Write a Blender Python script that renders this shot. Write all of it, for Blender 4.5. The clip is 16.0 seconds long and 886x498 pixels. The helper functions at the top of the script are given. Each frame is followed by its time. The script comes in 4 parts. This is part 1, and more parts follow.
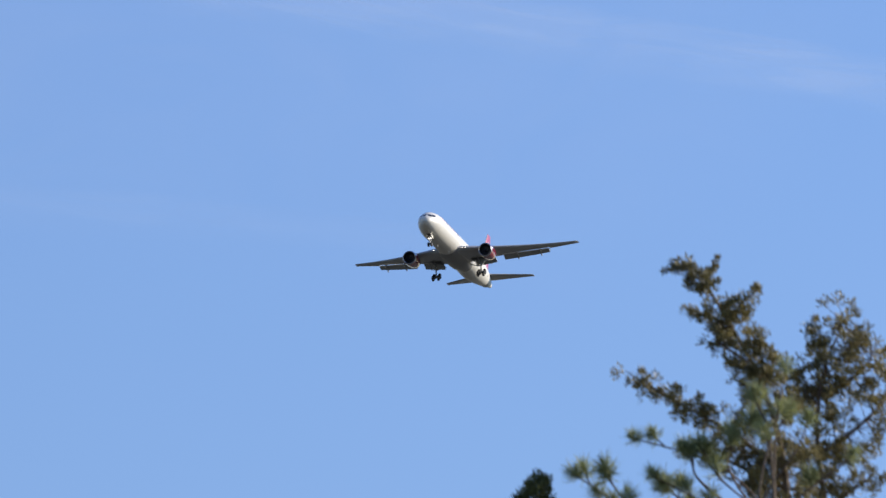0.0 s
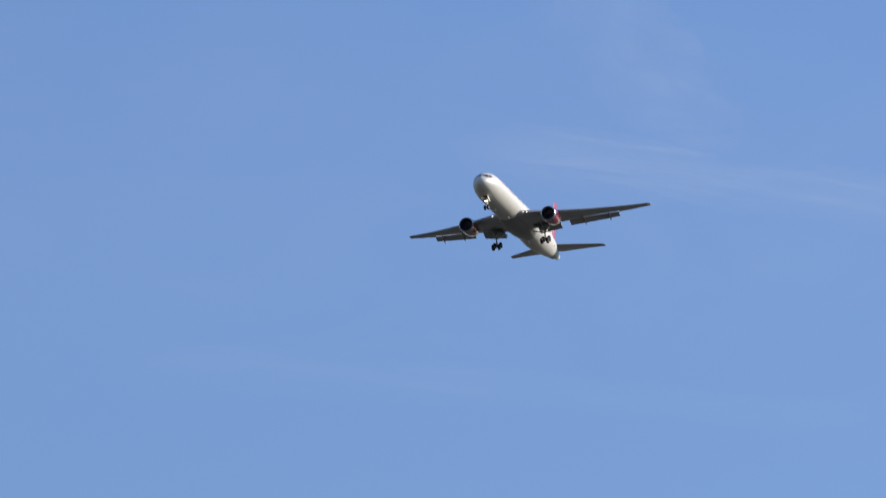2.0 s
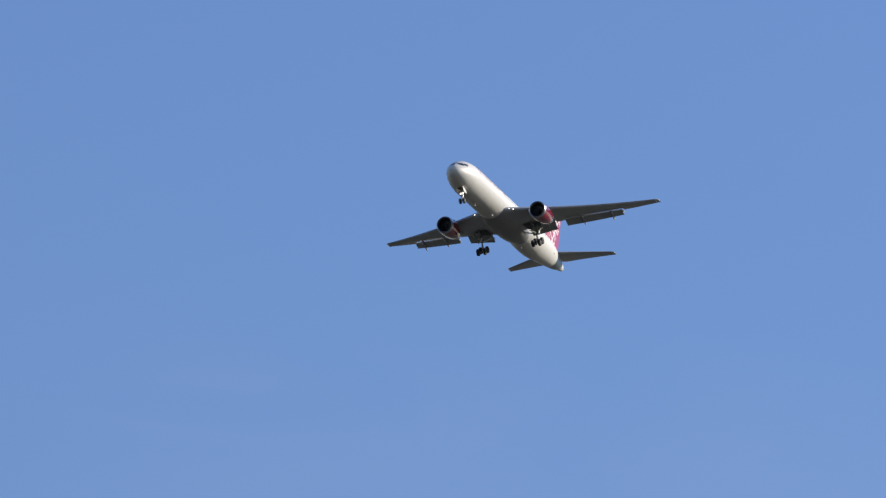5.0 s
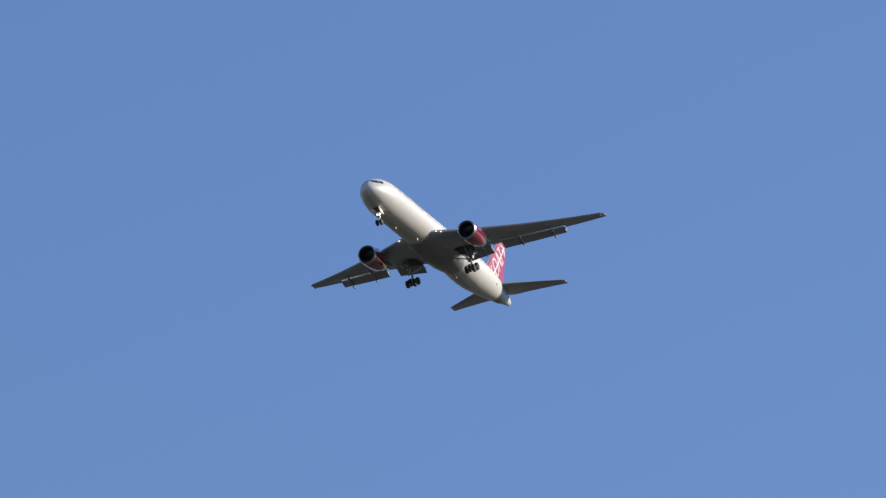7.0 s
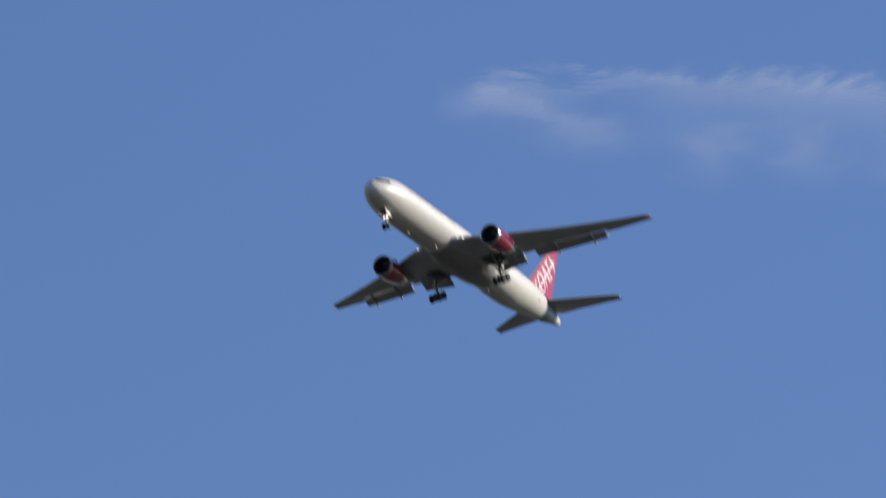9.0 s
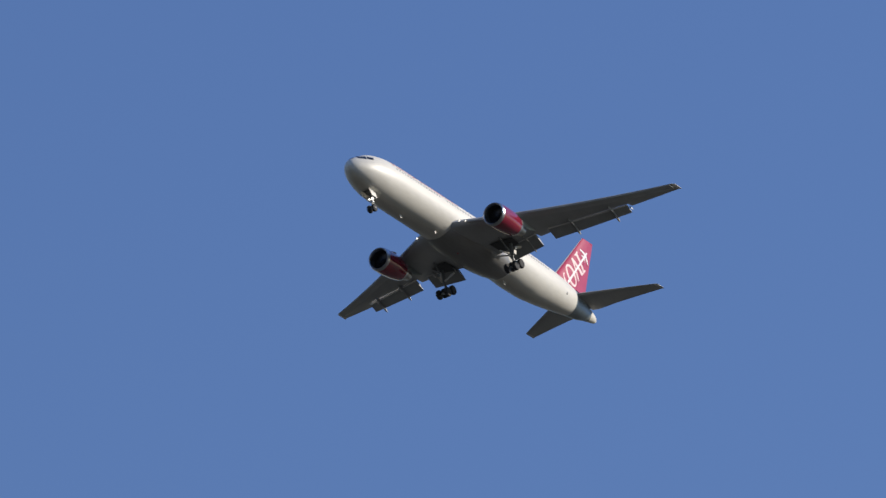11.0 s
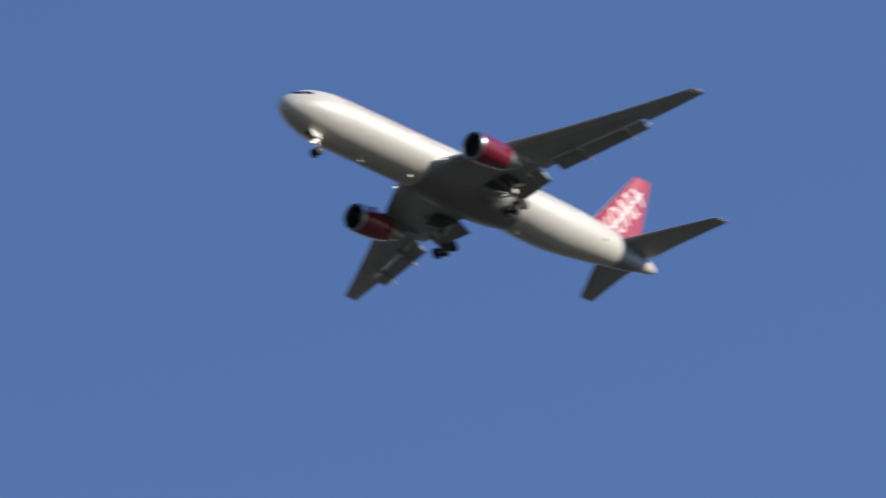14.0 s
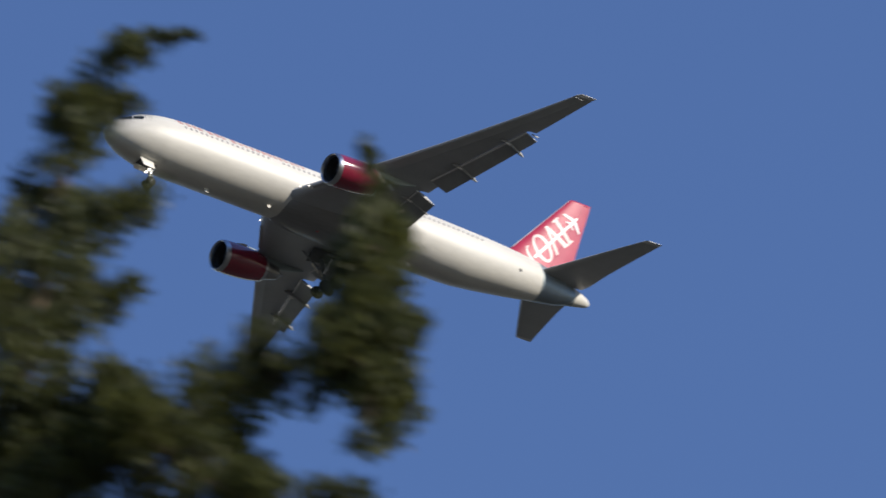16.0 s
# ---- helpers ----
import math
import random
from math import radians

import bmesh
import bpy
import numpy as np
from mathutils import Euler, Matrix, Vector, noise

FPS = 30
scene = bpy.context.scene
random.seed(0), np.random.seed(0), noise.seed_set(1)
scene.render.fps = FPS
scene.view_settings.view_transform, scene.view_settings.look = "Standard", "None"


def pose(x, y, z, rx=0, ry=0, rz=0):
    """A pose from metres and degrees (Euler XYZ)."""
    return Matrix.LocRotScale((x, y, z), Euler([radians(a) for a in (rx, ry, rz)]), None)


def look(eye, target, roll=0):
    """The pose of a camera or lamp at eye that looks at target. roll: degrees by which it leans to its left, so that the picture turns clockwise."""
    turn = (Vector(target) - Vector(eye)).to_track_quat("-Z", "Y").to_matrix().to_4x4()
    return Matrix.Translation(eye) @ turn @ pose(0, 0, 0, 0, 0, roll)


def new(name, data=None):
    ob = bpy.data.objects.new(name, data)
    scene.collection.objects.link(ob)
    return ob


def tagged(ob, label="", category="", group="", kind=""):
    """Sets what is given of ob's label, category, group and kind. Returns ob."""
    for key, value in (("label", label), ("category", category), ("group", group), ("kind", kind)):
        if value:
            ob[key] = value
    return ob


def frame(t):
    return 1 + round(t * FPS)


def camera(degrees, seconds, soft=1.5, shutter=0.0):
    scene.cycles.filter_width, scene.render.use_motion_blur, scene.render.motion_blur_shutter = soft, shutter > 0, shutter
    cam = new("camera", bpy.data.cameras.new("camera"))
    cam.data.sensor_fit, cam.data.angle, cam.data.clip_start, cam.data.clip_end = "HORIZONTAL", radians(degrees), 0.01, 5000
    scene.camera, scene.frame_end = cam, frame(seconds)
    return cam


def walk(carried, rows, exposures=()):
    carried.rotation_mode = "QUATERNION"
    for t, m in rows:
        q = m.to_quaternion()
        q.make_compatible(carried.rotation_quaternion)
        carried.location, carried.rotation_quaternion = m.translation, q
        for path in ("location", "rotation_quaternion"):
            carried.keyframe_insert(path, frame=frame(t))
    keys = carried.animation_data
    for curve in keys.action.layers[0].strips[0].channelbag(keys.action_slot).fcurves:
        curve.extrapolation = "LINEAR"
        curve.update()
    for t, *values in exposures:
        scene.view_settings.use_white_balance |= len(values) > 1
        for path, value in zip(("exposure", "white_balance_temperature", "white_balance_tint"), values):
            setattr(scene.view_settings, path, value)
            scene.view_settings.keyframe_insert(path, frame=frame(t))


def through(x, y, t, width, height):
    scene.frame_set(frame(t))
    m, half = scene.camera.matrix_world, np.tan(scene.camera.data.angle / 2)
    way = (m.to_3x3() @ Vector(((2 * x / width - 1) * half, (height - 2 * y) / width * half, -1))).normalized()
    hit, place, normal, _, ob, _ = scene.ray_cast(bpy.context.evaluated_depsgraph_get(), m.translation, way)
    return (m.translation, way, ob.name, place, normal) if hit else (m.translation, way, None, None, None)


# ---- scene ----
# a carried long lens that follows an airliner on its approach
EYE = 1.6
cam = camera(6.1210, 16.0, 1.35, 0.6)
cam.data.dof.use_dof, cam.data.dof.focus_distance, cam.data.dof.aperture_fstop = True, 800.0, 19.0
TURNS = [
    (0.0, 108.3179, 1.3140, 0.6138),
    (0.1, 108.4025, 1.3909, 0.7017),
    (0.4, 108.7341, 1.6214, 1.2090),
    (0.5, 108.8808, 1.6525, 1.4352),
    (0.6, 109.0068, 1.5964, 1.6161),
    (0.9, 109.3229, 1.2909, 1.8743),
    (1.0, 109.3989, 1.2436, 1.9533),
    (1.1, 109.4122, 1.1863, 2.0147),
    (1.4, 109.3548, 1.1781, 2.2995),
    (1.5, 109.3811, 1.1175, 2.3854),
    (1.6, 109.4409, 1.0936, 2.4993),
    (1.9, 109.5299, 0.8486, 2.7602),
    (2.0, 109.5487, 0.8013, 2.8531),
    (2.1, 109.5797, 0.7574, 2.9434),
    (2.4, 109.7124, 0.7294, 3.2623),
    (2.5, 109.7670, 0.7615, 3.3870),
    (2.6, 109.8339, 0.8035, 3.5171),
    (2.9, 110.3204, 1.0541, 3.9394),
    (3.0, 110.5444, 1.0438, 4.3244),
    (3.1, 110.7014, 1.0513, 4.6132),
    (3.4, 110.8522, 0.7922, 5.1572),
    (3.5, 110.9024, 0.7218, 5.2885),
    (3.6, 110.9476, 0.6436, 5.4048),
    (3.9, 111.0474, 0.4572, 5.8031),
    (4.0, 111.1136, 0.3900, 5.8632),
    (4.1, 111.1683, 0.3023, 5.8292),
    (4.4, 111.5177, 0.0242, 5.7223),
    (4.5, 111.6803, -0.0815, 5.7091),
    (4.6, 111.8063, -0.1846, 5.7186),
    (4.9, 112.0798, -0.5331, 5.8488),
    (5.0, 112.1858, -0.5057, 5.9710),
    (5.1, 112.2807, -0.4293, 6.1125),
    (7.3, 114.8712, 2.0446, 10.3051),
    (7.4, 114.9748, 2.0707, 10.5382),
    (7.5, 115.0776, 2.0163, 10.7085),
    (7.6, 115.1808, 1.9780, 10.9151),
    (7.9, 115.5128, 2.0135, 11.5300),
    (8.0, 115.6222, 2.0236, 11.7479),
    (8.1, 115.7460, 1.9860, 11.9918),
    (8.4, 116.5185, 1.8681, 13.0375),
    (8.5, 116.6642, 1.8658, 13.2649),
    (8.6, 116.8092, 1.8633, 13.4793),
    (8.9, 117.1977, 1.9672, 14.0705),
    (9.0, 117.1529, 1.9967, 14.2716),
    (9.1, 117.1671, 2.0842, 14.5325),
    (9.2, 117.2415, 2.1418, 14.8351),
    (11.3, 120.5489, 3.2398, 21.6067),
    (11.4, 120.6789, 3.3405, 21.9559),
    (11.5, 120.8097, 3.4848, 22.3518),
    (11.6, 120.9373, 3.4880, 22.7779),
    (11.9, 121.6754, 3.4959, 24.2597),
    (12.0, 121.9842, 3.4555, 24.6188),
    (12.1, 122.2060, 3.5043, 24.9911),
    (12.4, 122.6849, 3.5219, 25.9874),
    (12.5, 122.7939, 3.5245, 26.3249),
    (12.6, 122.9160, 3.6344, 26.7483),
    (12.9, 123.2429, 3.9549, 28.4579),
    (13.0, 123.3857, 4.0429, 29.1396),
    (13.1, 123.5336, 4.0011, 29.6451),
    (13.4, 123.9583, 3.8192, 30.7873),
    (13.5, 124.1602, 3.7756, 31.1223),
    (13.6, 124.3507, 3.8471, 31.5363),
    (13.9, 124.8600, 4.1129, 33.1753),
    (14.0, 125.0513, 4.1257, 34.0614),
    (14.1, 125.2569, 4.0688, 34.7499),
    (14.4, 125.8647, 3.6707, 36.1626),
    (14.5, 126.0317, 3.5771, 36.5512),
    (14.6, 126.1870, 3.4839, 36.9215),
    (14.9, 126.7094, 3.3216, 38.1312),
    (15.0, 126.9791, 3.1624, 38.7311),
    (15.1, 127.2333, 3.0517, 39.3489),
    (15.4, 128.0315, 2.4041, 40.8419),
    (15.5, 128.2039, 2.2054, 41.2079),
    (15.6, 128.3183, 2.1108, 41.6297),
    (15.7, 128.3997, 2.2162, 42.2098),
    (15.8, 128.4616, 2.2618, 42.7756),
    (15.9, 128.5134, 2.3553, 43.4084),
    (16.0, 128.6454, 2.1771, 44.0289),
]
FLIGHT = [
    (0.0, -8.77, 1572.78, 529.29, 0.134, 2.260, -104.163),
    (0.5, -20.99, 1536.95, 527.94, 0.309, 2.150, -104.312),
    (1.0, -33.19, 1501.04, 526.53, 0.822, 2.084, -104.064),
    (1.5, -45.36, 1465.05, 525.05, 1.203, 2.219, -104.026),
    (2.0, -57.51, 1428.97, 523.50, 1.539, 2.520, -103.771),
    (2.5, -69.64, 1392.81, 521.89, 1.550, 2.890, -103.808),
    (3.0, -81.74, 1356.56, 520.21, 1.581, 3.199, -103.763),
    (3.5, -93.83, 1320.22, 518.46, 1.689, 3.686, -103.666),
    (4.0, -105.89, 1283.80, 516.65, 1.768, 3.594, -103.694),
    (4.5, -117.92, 1247.30, 514.77, 1.991, 3.231, -103.776),
    (5.0, -129.94, 1210.71, 512.82, 2.105, 3.050, -103.853),
    (6.0, -153.89, 1137.28, 508.73, 2.325, 2.905, -103.796),
    (7.0, -177.76, 1063.51, 504.38, 2.446, 2.802, -103.642),
    (7.5, -189.66, 1026.50, 502.10, 2.380, 2.711, -103.641),
    (8.0, -201.54, 989.40, 499.76, 2.145, 2.628, -103.689),
    (8.5, -213.39, 952.22, 497.35, 1.746, 2.539, -103.883),
    (9.0, -225.22, 914.95, 494.87, 0.894, 2.906, -103.762),
    (9.5, -237.03, 877.60, 492.33, 0.929, 2.911, -103.569),
    (10.5, -260.58, 802.64, 487.04, 1.071, 3.155, -102.739),
    (11.0, -272.32, 765.03, 484.30, 1.104, 3.293, -102.288),
    (11.5, -284.04, 727.34, 481.49, 1.299, 3.420, -101.736),
    (12.0, -295.73, 689.56, 478.62, 1.593, 3.569, -101.286),
    (12.5, -307.40, 651.70, 475.68, 1.378, 3.872, -100.745),
    (13.0, -319.05, 613.76, 472.67, 0.613, 3.939, -100.533),
    (13.5, -330.68, 575.73, 469.60, 0.451, 4.524, -99.694),
    (14.0, -342.28, 537.61, 466.46, -0.503, 4.611, -99.515),
    (14.5, -353.86, 499.41, 463.26, -1.056, 5.137, -98.789),
    (15.0, -365.42, 461.12, 459.98, -1.498, 4.976, -98.629),
    (15.5, -376.95, 422.75, 456.65, -1.986, 5.389, -98.019),
    (16.0, -388.46, 384.30, 453.24, -2.731, 5.376, -97.626),
]
walk(cam, [(t, pose(0, 0, EYE, rx, ry, rz)) for t, rx, ry, rz in TURNS],
     [(0.0, 0.34), (0.5, 0.22), (1.0, 0.08), (2.0, 0.07), (3.5, 0.08), (5.0, 0.07), (7.5, -0.02), (8.5, -0.09), (9.0, -0.1),
      (11.5, -0.15), (12.0, -0.21), (13.0, -0.17), (14.0, -0.07), (14.5, 0.02), (15.0, 0.0), (16.0, -0.02)])

# ---------------------------------------------------------------- light
SUN = Vector((0.838, 0.324, 0.438)).normalized()
world = bpy.data.worlds.new("world")
scene.world = world
world.use_nodes = True
wn = world.node_tree
wn.nodes.clear()
sky = wn.nodes.new("ShaderNodeTexSky")
sky.sky_type, sky.sun_disc = "NISHITA", False
sky.sun_elevation = math.asin(SUN.z)
sky.sun_rotation = math.atan2(SUN.x, SUN.y)
sky.air_density, sky.dust_density, sky.ozone_density, sky.altitude = 2.0, 0.0, 1.6, 50
tint = wn.nodes.new("ShaderNodeMix")
tint.data_type, tint.blend_type = "RGBA", "MULTIPLY"
tint.inputs[0].default_value = 1.0
tint.inputs[7].default_value = (0.785, 1.0, 1.765, 1)
bg = wn.nodes.new("ShaderNodeBackground")
bg.inputs["Strength"].default_value = 0.0767
wo = wn.nodes.new("ShaderNodeOutputWorld")
wn.links.new(sky.outputs[0], tint.inputs[6])
wn.links.new(tint.outputs[2], bg.inputs[0])
wn.links.new(bg.outputs[0], wo.inputs[0])
sun = new("sun", bpy.data.lights.new("sun", "SUN"))
sun.data.energy, sun.data.angle, sun.data.color = 5.0, radians(0.53), (1.0, 0.92, 0.80)
sun.matrix_world = look(SUN * 100, (0, 0, 0))


# ---------------------------------------------------------------- materials
def material(name, colour, rough=0.5, metal=0.0, coat=0.0, vary=0.12, scale=1.0, fine=12.0, bump=0.0, stretch=(1, 1, 1), tint=None):
    """Paint, metal, rubber or bark: two scales of uneven colour and gloss, and a fine relief."""
    m = bpy.data.materials.new(name)
    m.use_nodes = True
    n, li = m.node_tree.nodes, m.node_tree.links
    b = n["Principled BSDF"]
    b.inputs["Metallic"].default_value = metal
    b.inputs["Coat Weight"].default_value = coat
    b.inputs["Coat Roughness"].default_value = 0.07
    tc = n.new("ShaderNodeTexCoord")
    mp = n.new("ShaderNodeMapping")
    mp.inputs["Scale"].default_value = stretch
    li.new(tc.outputs["Object"], mp.inputs[0])
    big, small = n.new("ShaderNodeTexNoise"), n.new("ShaderNodeTexNoise")
    for node, s, d in ((big, scale, 4.0), (small, fine, 6.0)):
        node.inputs["Scale"].default_value, node.inputs["Detail"].default_value = s, d
        li.new(mp.outputs[0], node.inputs["Vector"])
    mix = n.new("ShaderNodeMath")
    mix.operation = "MULTIPLY_ADD"
    mix.inputs[1].default_value, mix.inputs[2].default_value = 0.65, 0.0
    li.new(big.outputs["Fac"], mix.inputs[0])
    add = n.new("ShaderNodeMath")
    add.operation = "MULTIPLY_ADD"
    add.inputs[1].default_value = 0.35
    li.new(small.outputs["Fac"], add.inputs[0])
    li.new(mix.outputs[0], add.inputs[2])
    last = add.outputs[0]
    ramp = n.new("ShaderNodeValToRGB")
    ramp.color_ramp.elements[0].position = 0.28
    ramp.color_ramp.elements[1].position = 0.72
    lo = [c * (1 - vary) for c in colour]
    hi = tint or [min(1, c * (1 + vary)) for c in colour]
    ramp.color_ramp.elements[0].color = (*lo, 1)
    ramp.color_ramp.elements[1].color = (*hi, 1)
    li.new(last, ramp.inputs[0])
    li.new(ramp.outputs[0], b.inputs["Base Color"])
    rr = n.new("ShaderNodeMapRange")
    rr.inputs["To Min"].default_value, rr.inputs["To Max"].default_value = rough * 0.8, min(1, rough * 1.25)
    li.new(add.outputs[0], rr.inputs["Value"])
    li.new(rr.outputs[0], b.inputs["Roughness"])
    if bump:
        bp = n.new("ShaderNodeBump")
        bp.inputs["Strength"].default_value, bp.inputs["Distance"].default_value = 1.0, bump
        li.new(small.outputs["Fac"], bp.inputs["Height"])
        li.new(bp.outputs[0], b.inputs["Normal"])
    return m


def glow(name, colour, strength):
    m = bpy.data.materials.new(name)
    m.use_nodes = True
    b = m.node_tree.nodes["Principled BSDF"]
    b.inputs["Base Color"].default_value = (0.8, 0.8, 0.8, 1)
    b.inputs["Emission Color"].default_value = (*colour, 1)
    b.inputs["Emission Strength"].default_value = strength
    return m


def foliage(name, dark, bright, through=0.25):
    """Small leaves: each one has its own shade between two greens, and lets a little light through."""
    m = bpy.data.materials.new(name)
    m.use_nodes = True
    n, li = m.node_tree.nodes, m.node_tree.links
    b, out = n["Principled BSDF"], n["Material Output"]
    geo = n.new("ShaderNodeNewGeometry")
    tc = n.new("ShaderNodeTexCoord")
    nz = n.new("ShaderNodeTexNoise")
    nz.inputs["Scale"].default_value, nz.inputs["Detail"].default_value = 5.0, 3.0
    li.new(tc.outputs["Object"], nz.inputs["Vector"])
    mi = n.new("ShaderNodeMix")
    mi.inputs[0].default_value = 0.32
    li.new(nz.outputs["Fac"], mi.inputs[2])
    li.new(geo.outputs["Random Per Island"], mi.inputs[3])
    ramp = n.new("ShaderNodeValToRGB")
    ramp.color_ramp.elements[0].position, ramp.color_ramp.elements[1].position = 0.25, 0.78
    ramp.color_ramp.elements[0].color, ramp.color_ramp.elements[1].color = (*dark, 1), (*bright, 1)
    li.new(mi.outputs[0], ramp.inputs[0])
    li.new(ramp.outputs[0], b.inputs["Base Color"])
    b.inputs["Roughness"].default_value = 0.55
    tr = n.new("ShaderNodeBsdfTranslucent")
    li.new(ramp.outputs[0], tr.inputs[0])
    mx = n.new("ShaderNodeMixShader")
    mx.inputs[0].default_value = through
    li.new(b.outputs[0], mx.inputs[1])
    li.new(tr.outputs[0], mx.inputs[2])
    li.new(mx.outputs[0], out.inputs[0])
    return m


WHITE = material("white_paint", (0.64, 0.615, 0.555), 0.45, coat=0.0, vary=0.13, scale=0.35, fine=3.0, stretch=(0.25, 1, 1))
# darker than the fuselage white: the shade under the wing is in this colour
SHADED_BELLY = material("shaded_belly_paint", (0.22, 0.216, 0.21), 0.42, coat=0.1, vary=0.2, scale=0.5, fine=4.0, stretch=(0.2, 1, 1))
RED = material("red_paint", (0.43, 0.02, 0.05), 0.3, coat=0.4, vary=0.1, scale=0.6, fine=5.0)
COWL = material("cowl_paint", (0.235, 0.011, 0.036), 0.15, coat=0.7, vary=0.12, scale=0.8, fine=5.0)
CANOE = material("canoe_paint", (0.3, 0.3, 0.3), 0.42, vary=0.12, scale=1.0)
GREY = material("grey_wing_paint", (0.37, 0.375, 0.375), 0.45, vary=0.14, scale=0.6, fine=5.0, stretch=(0.4, 1, 1))
FLAP = material("flap_paint", (0.32, 0.325, 0.325), 0.45, vary=0.14, scale=0.8, fine=6.0)
LIGHT = material("pale_grey_paint", (0.62, 0.62, 0.6), 0.4, vary=0.1, scale=1.0)
METAL = material("polished_metal", (0.5, 0.51, 0.53), 0.3, metal=1.0, vary=0.08, scale=1.5)
STEEL = material("scorched_metal", (0.3, 0.29, 0.28), 0.33, metal=0.9, vary=0.25, scale=1.2)
TAIL = material("bare_tail_metal", (0.25, 0.285, 0.305), 0.42, metal=0.55, vary=0.14, scale=0.7)
PYLON = material("pylon_paint", (0.30, 0.345, 0.33), 0.45, vary=0.12, scale=0.8)
# main gear grey, darkened for the shade below the wing
SHADED_GEAR = material("shaded_gear_paint", (0.2, 0.21, 0.21), 0.45, vary=0.15, scale=2.0)
DARK = material("dark_bay", (0.06, 0.062, 0.065), 0.7, vary=0.3, scale=2.0)
FAN = material("fan_blade", (0.09, 0.09, 0.1), 0.4, metal=0.7, vary=0.2)
TYRE = material("tyre_rubber", (0.03, 0.03, 0.032), 0.8, vary=0.25, scale=4.0, bump=0.004)
HUB = material("dark_wheel_hub", (0.06, 0.06, 0.062), 0.5, vary=0.2, scale=4.0)
GLASS = material("dark_glass", (0.02, 0.022, 0.026), 0.08, vary=0.1)
CABIN = material("cabin_window", (0.38, 0.355, 0.33), 0.2, vary=0.3)
TITLE = material("title_red", (0.48, 0.19, 0.165), 0.35, vary=0.12)
MARK = material("logo_white", (0.82, 0.8, 0.78), 0.35, vary=0.06)
MARK2 = material("logo_pink", (0.80, 0.60, 0.56), 0.35, vary=0.1)
LAMP = glow("landing_light", (1.0, 0.9, 0.74), 3.0)
BARK = material("bark", (0.13, 0.095, 0.07), 0.85, vary=0.4, scale=6.0, fine=40.0, bump=0.02, stretch=(1, 1, 0.2))
TWIG = material("twig", (0.13, 0.09, 0.06), 0.8, vary=0.35, scale=8.0, fine=40.0)
JUNIPER = foliage("juniper_spray", (0.05, 0.05, 0.025), (0.42, 0.34, 0.13))
# shaded copy of the juniper leaves: the shade is put into darker greens
SHADY = foliage("shaded_juniper_spray", (0.019, 0.028, 0.01), (0.17, 0.18, 0.052), 0.4)
PINE = foliage("pine_needle", (0.12, 0.145, 0.055), (0.46, 0.48, 0.22), 0.35)
EARTH = material("dry_grass", (0.028, 0.03, 0.022), 0.95, vary=0.4, scale=0.02, fine=0.8, bump=0.05, tint=(0.05, 0.047, 0.035))


# ---------------------------------------------------------------- mesh helpers
def finish(name, bm, mat, parent=None, label="", smooth=40.0):
    bmesh.ops.recalc_face_normals(bm, faces=bm.faces)
    me = bpy.data.meshes.new(name)
    bm.to_mesh(me)
    bm.free()
    for m in (mat if isinstance(mat, (list, tuple)) else [mat]):
        me.materials.append(m)
    if smooth:
        me.polygons.foreach_set("use_smooth", [True] * len(me.polygons))
        me.set_sharp_from_angle(angle=radians(smooth))
    ob = new(name, me)
    ob.parent = parent
    return tagged(ob, label)


def part(name, bm, mat, parent, label="", smooth=40.0):
    return finish(name, bm, mat, parent, label, smooth)


def loft(bm, rings, cap=True, mat=0):
    """Skin a row of closed rings of equal length."""
    rows = [[bm.verts.new(p) for p in ring] for ring in rings]
    n = len(rows[0])
    for a, b in zip(rows, rows[1:]):
        for i in range(n):
            f = bm.faces.new((a[i], a[(i + 1) % n], b[(i + 1) % n], b[i]))
            f.material_index = mat
    if cap:
        for r in (rows[0], rows[-1]):
            f = bm.faces.new(r)
            f.material_index = mat
    return rows


def circle(o, u, v, r, n=16, ru=None):
    o, u, v = Vector(o), Vector(u), Vector(v)
    return [o + u * (math.cos(a) * (ru or r)) + v * (math.sin(a) * r) for a in (2 * math.pi * i / n for i in range(n))]


def tube(bm, a, b, r0, r1=None, n=8, mat=0):
    a, b = Vector(a), Vector(b)
    d = (b - a).normalized()
    u = d.orthogonal().normalized()
    v = d.cross(u)
    loft(bm, [circle(a, u, v, r0, n), circle(b, u, v, r1 if r1 is not None else r0, n)], True, mat)


def lathe(bm, o, axis, profile, n=28, mat=0, cap=True):
    """Rings of (distance along the axis, radius)."""
    axis = Vector(axis).normalized()
    u = axis.orthogonal().normalized()
    v = axis.cross(u)
    loft(bm, [circle(Vector(o) + axis * s, u, v, max(r, 0.001), n) for s, r in profile], cap, mat)


def slab(bm, corners, depth, mat=0):
    """A plate with rounded-off thickness from its outline and a depth vector."""
    d = Vector(depth)
    c = sum((Vector(p) for p in corners), Vector()) / len(corners)
    ins = [c + (Vector(p) - c) * 0.94 for p in corners]
    loft(bm, [[p for p in ins], [Vector(p) + d * 0.25 for p in corners], [Vector(p) + d * 0.75 for p in corners], [p + d for p in ins]], True, mat)


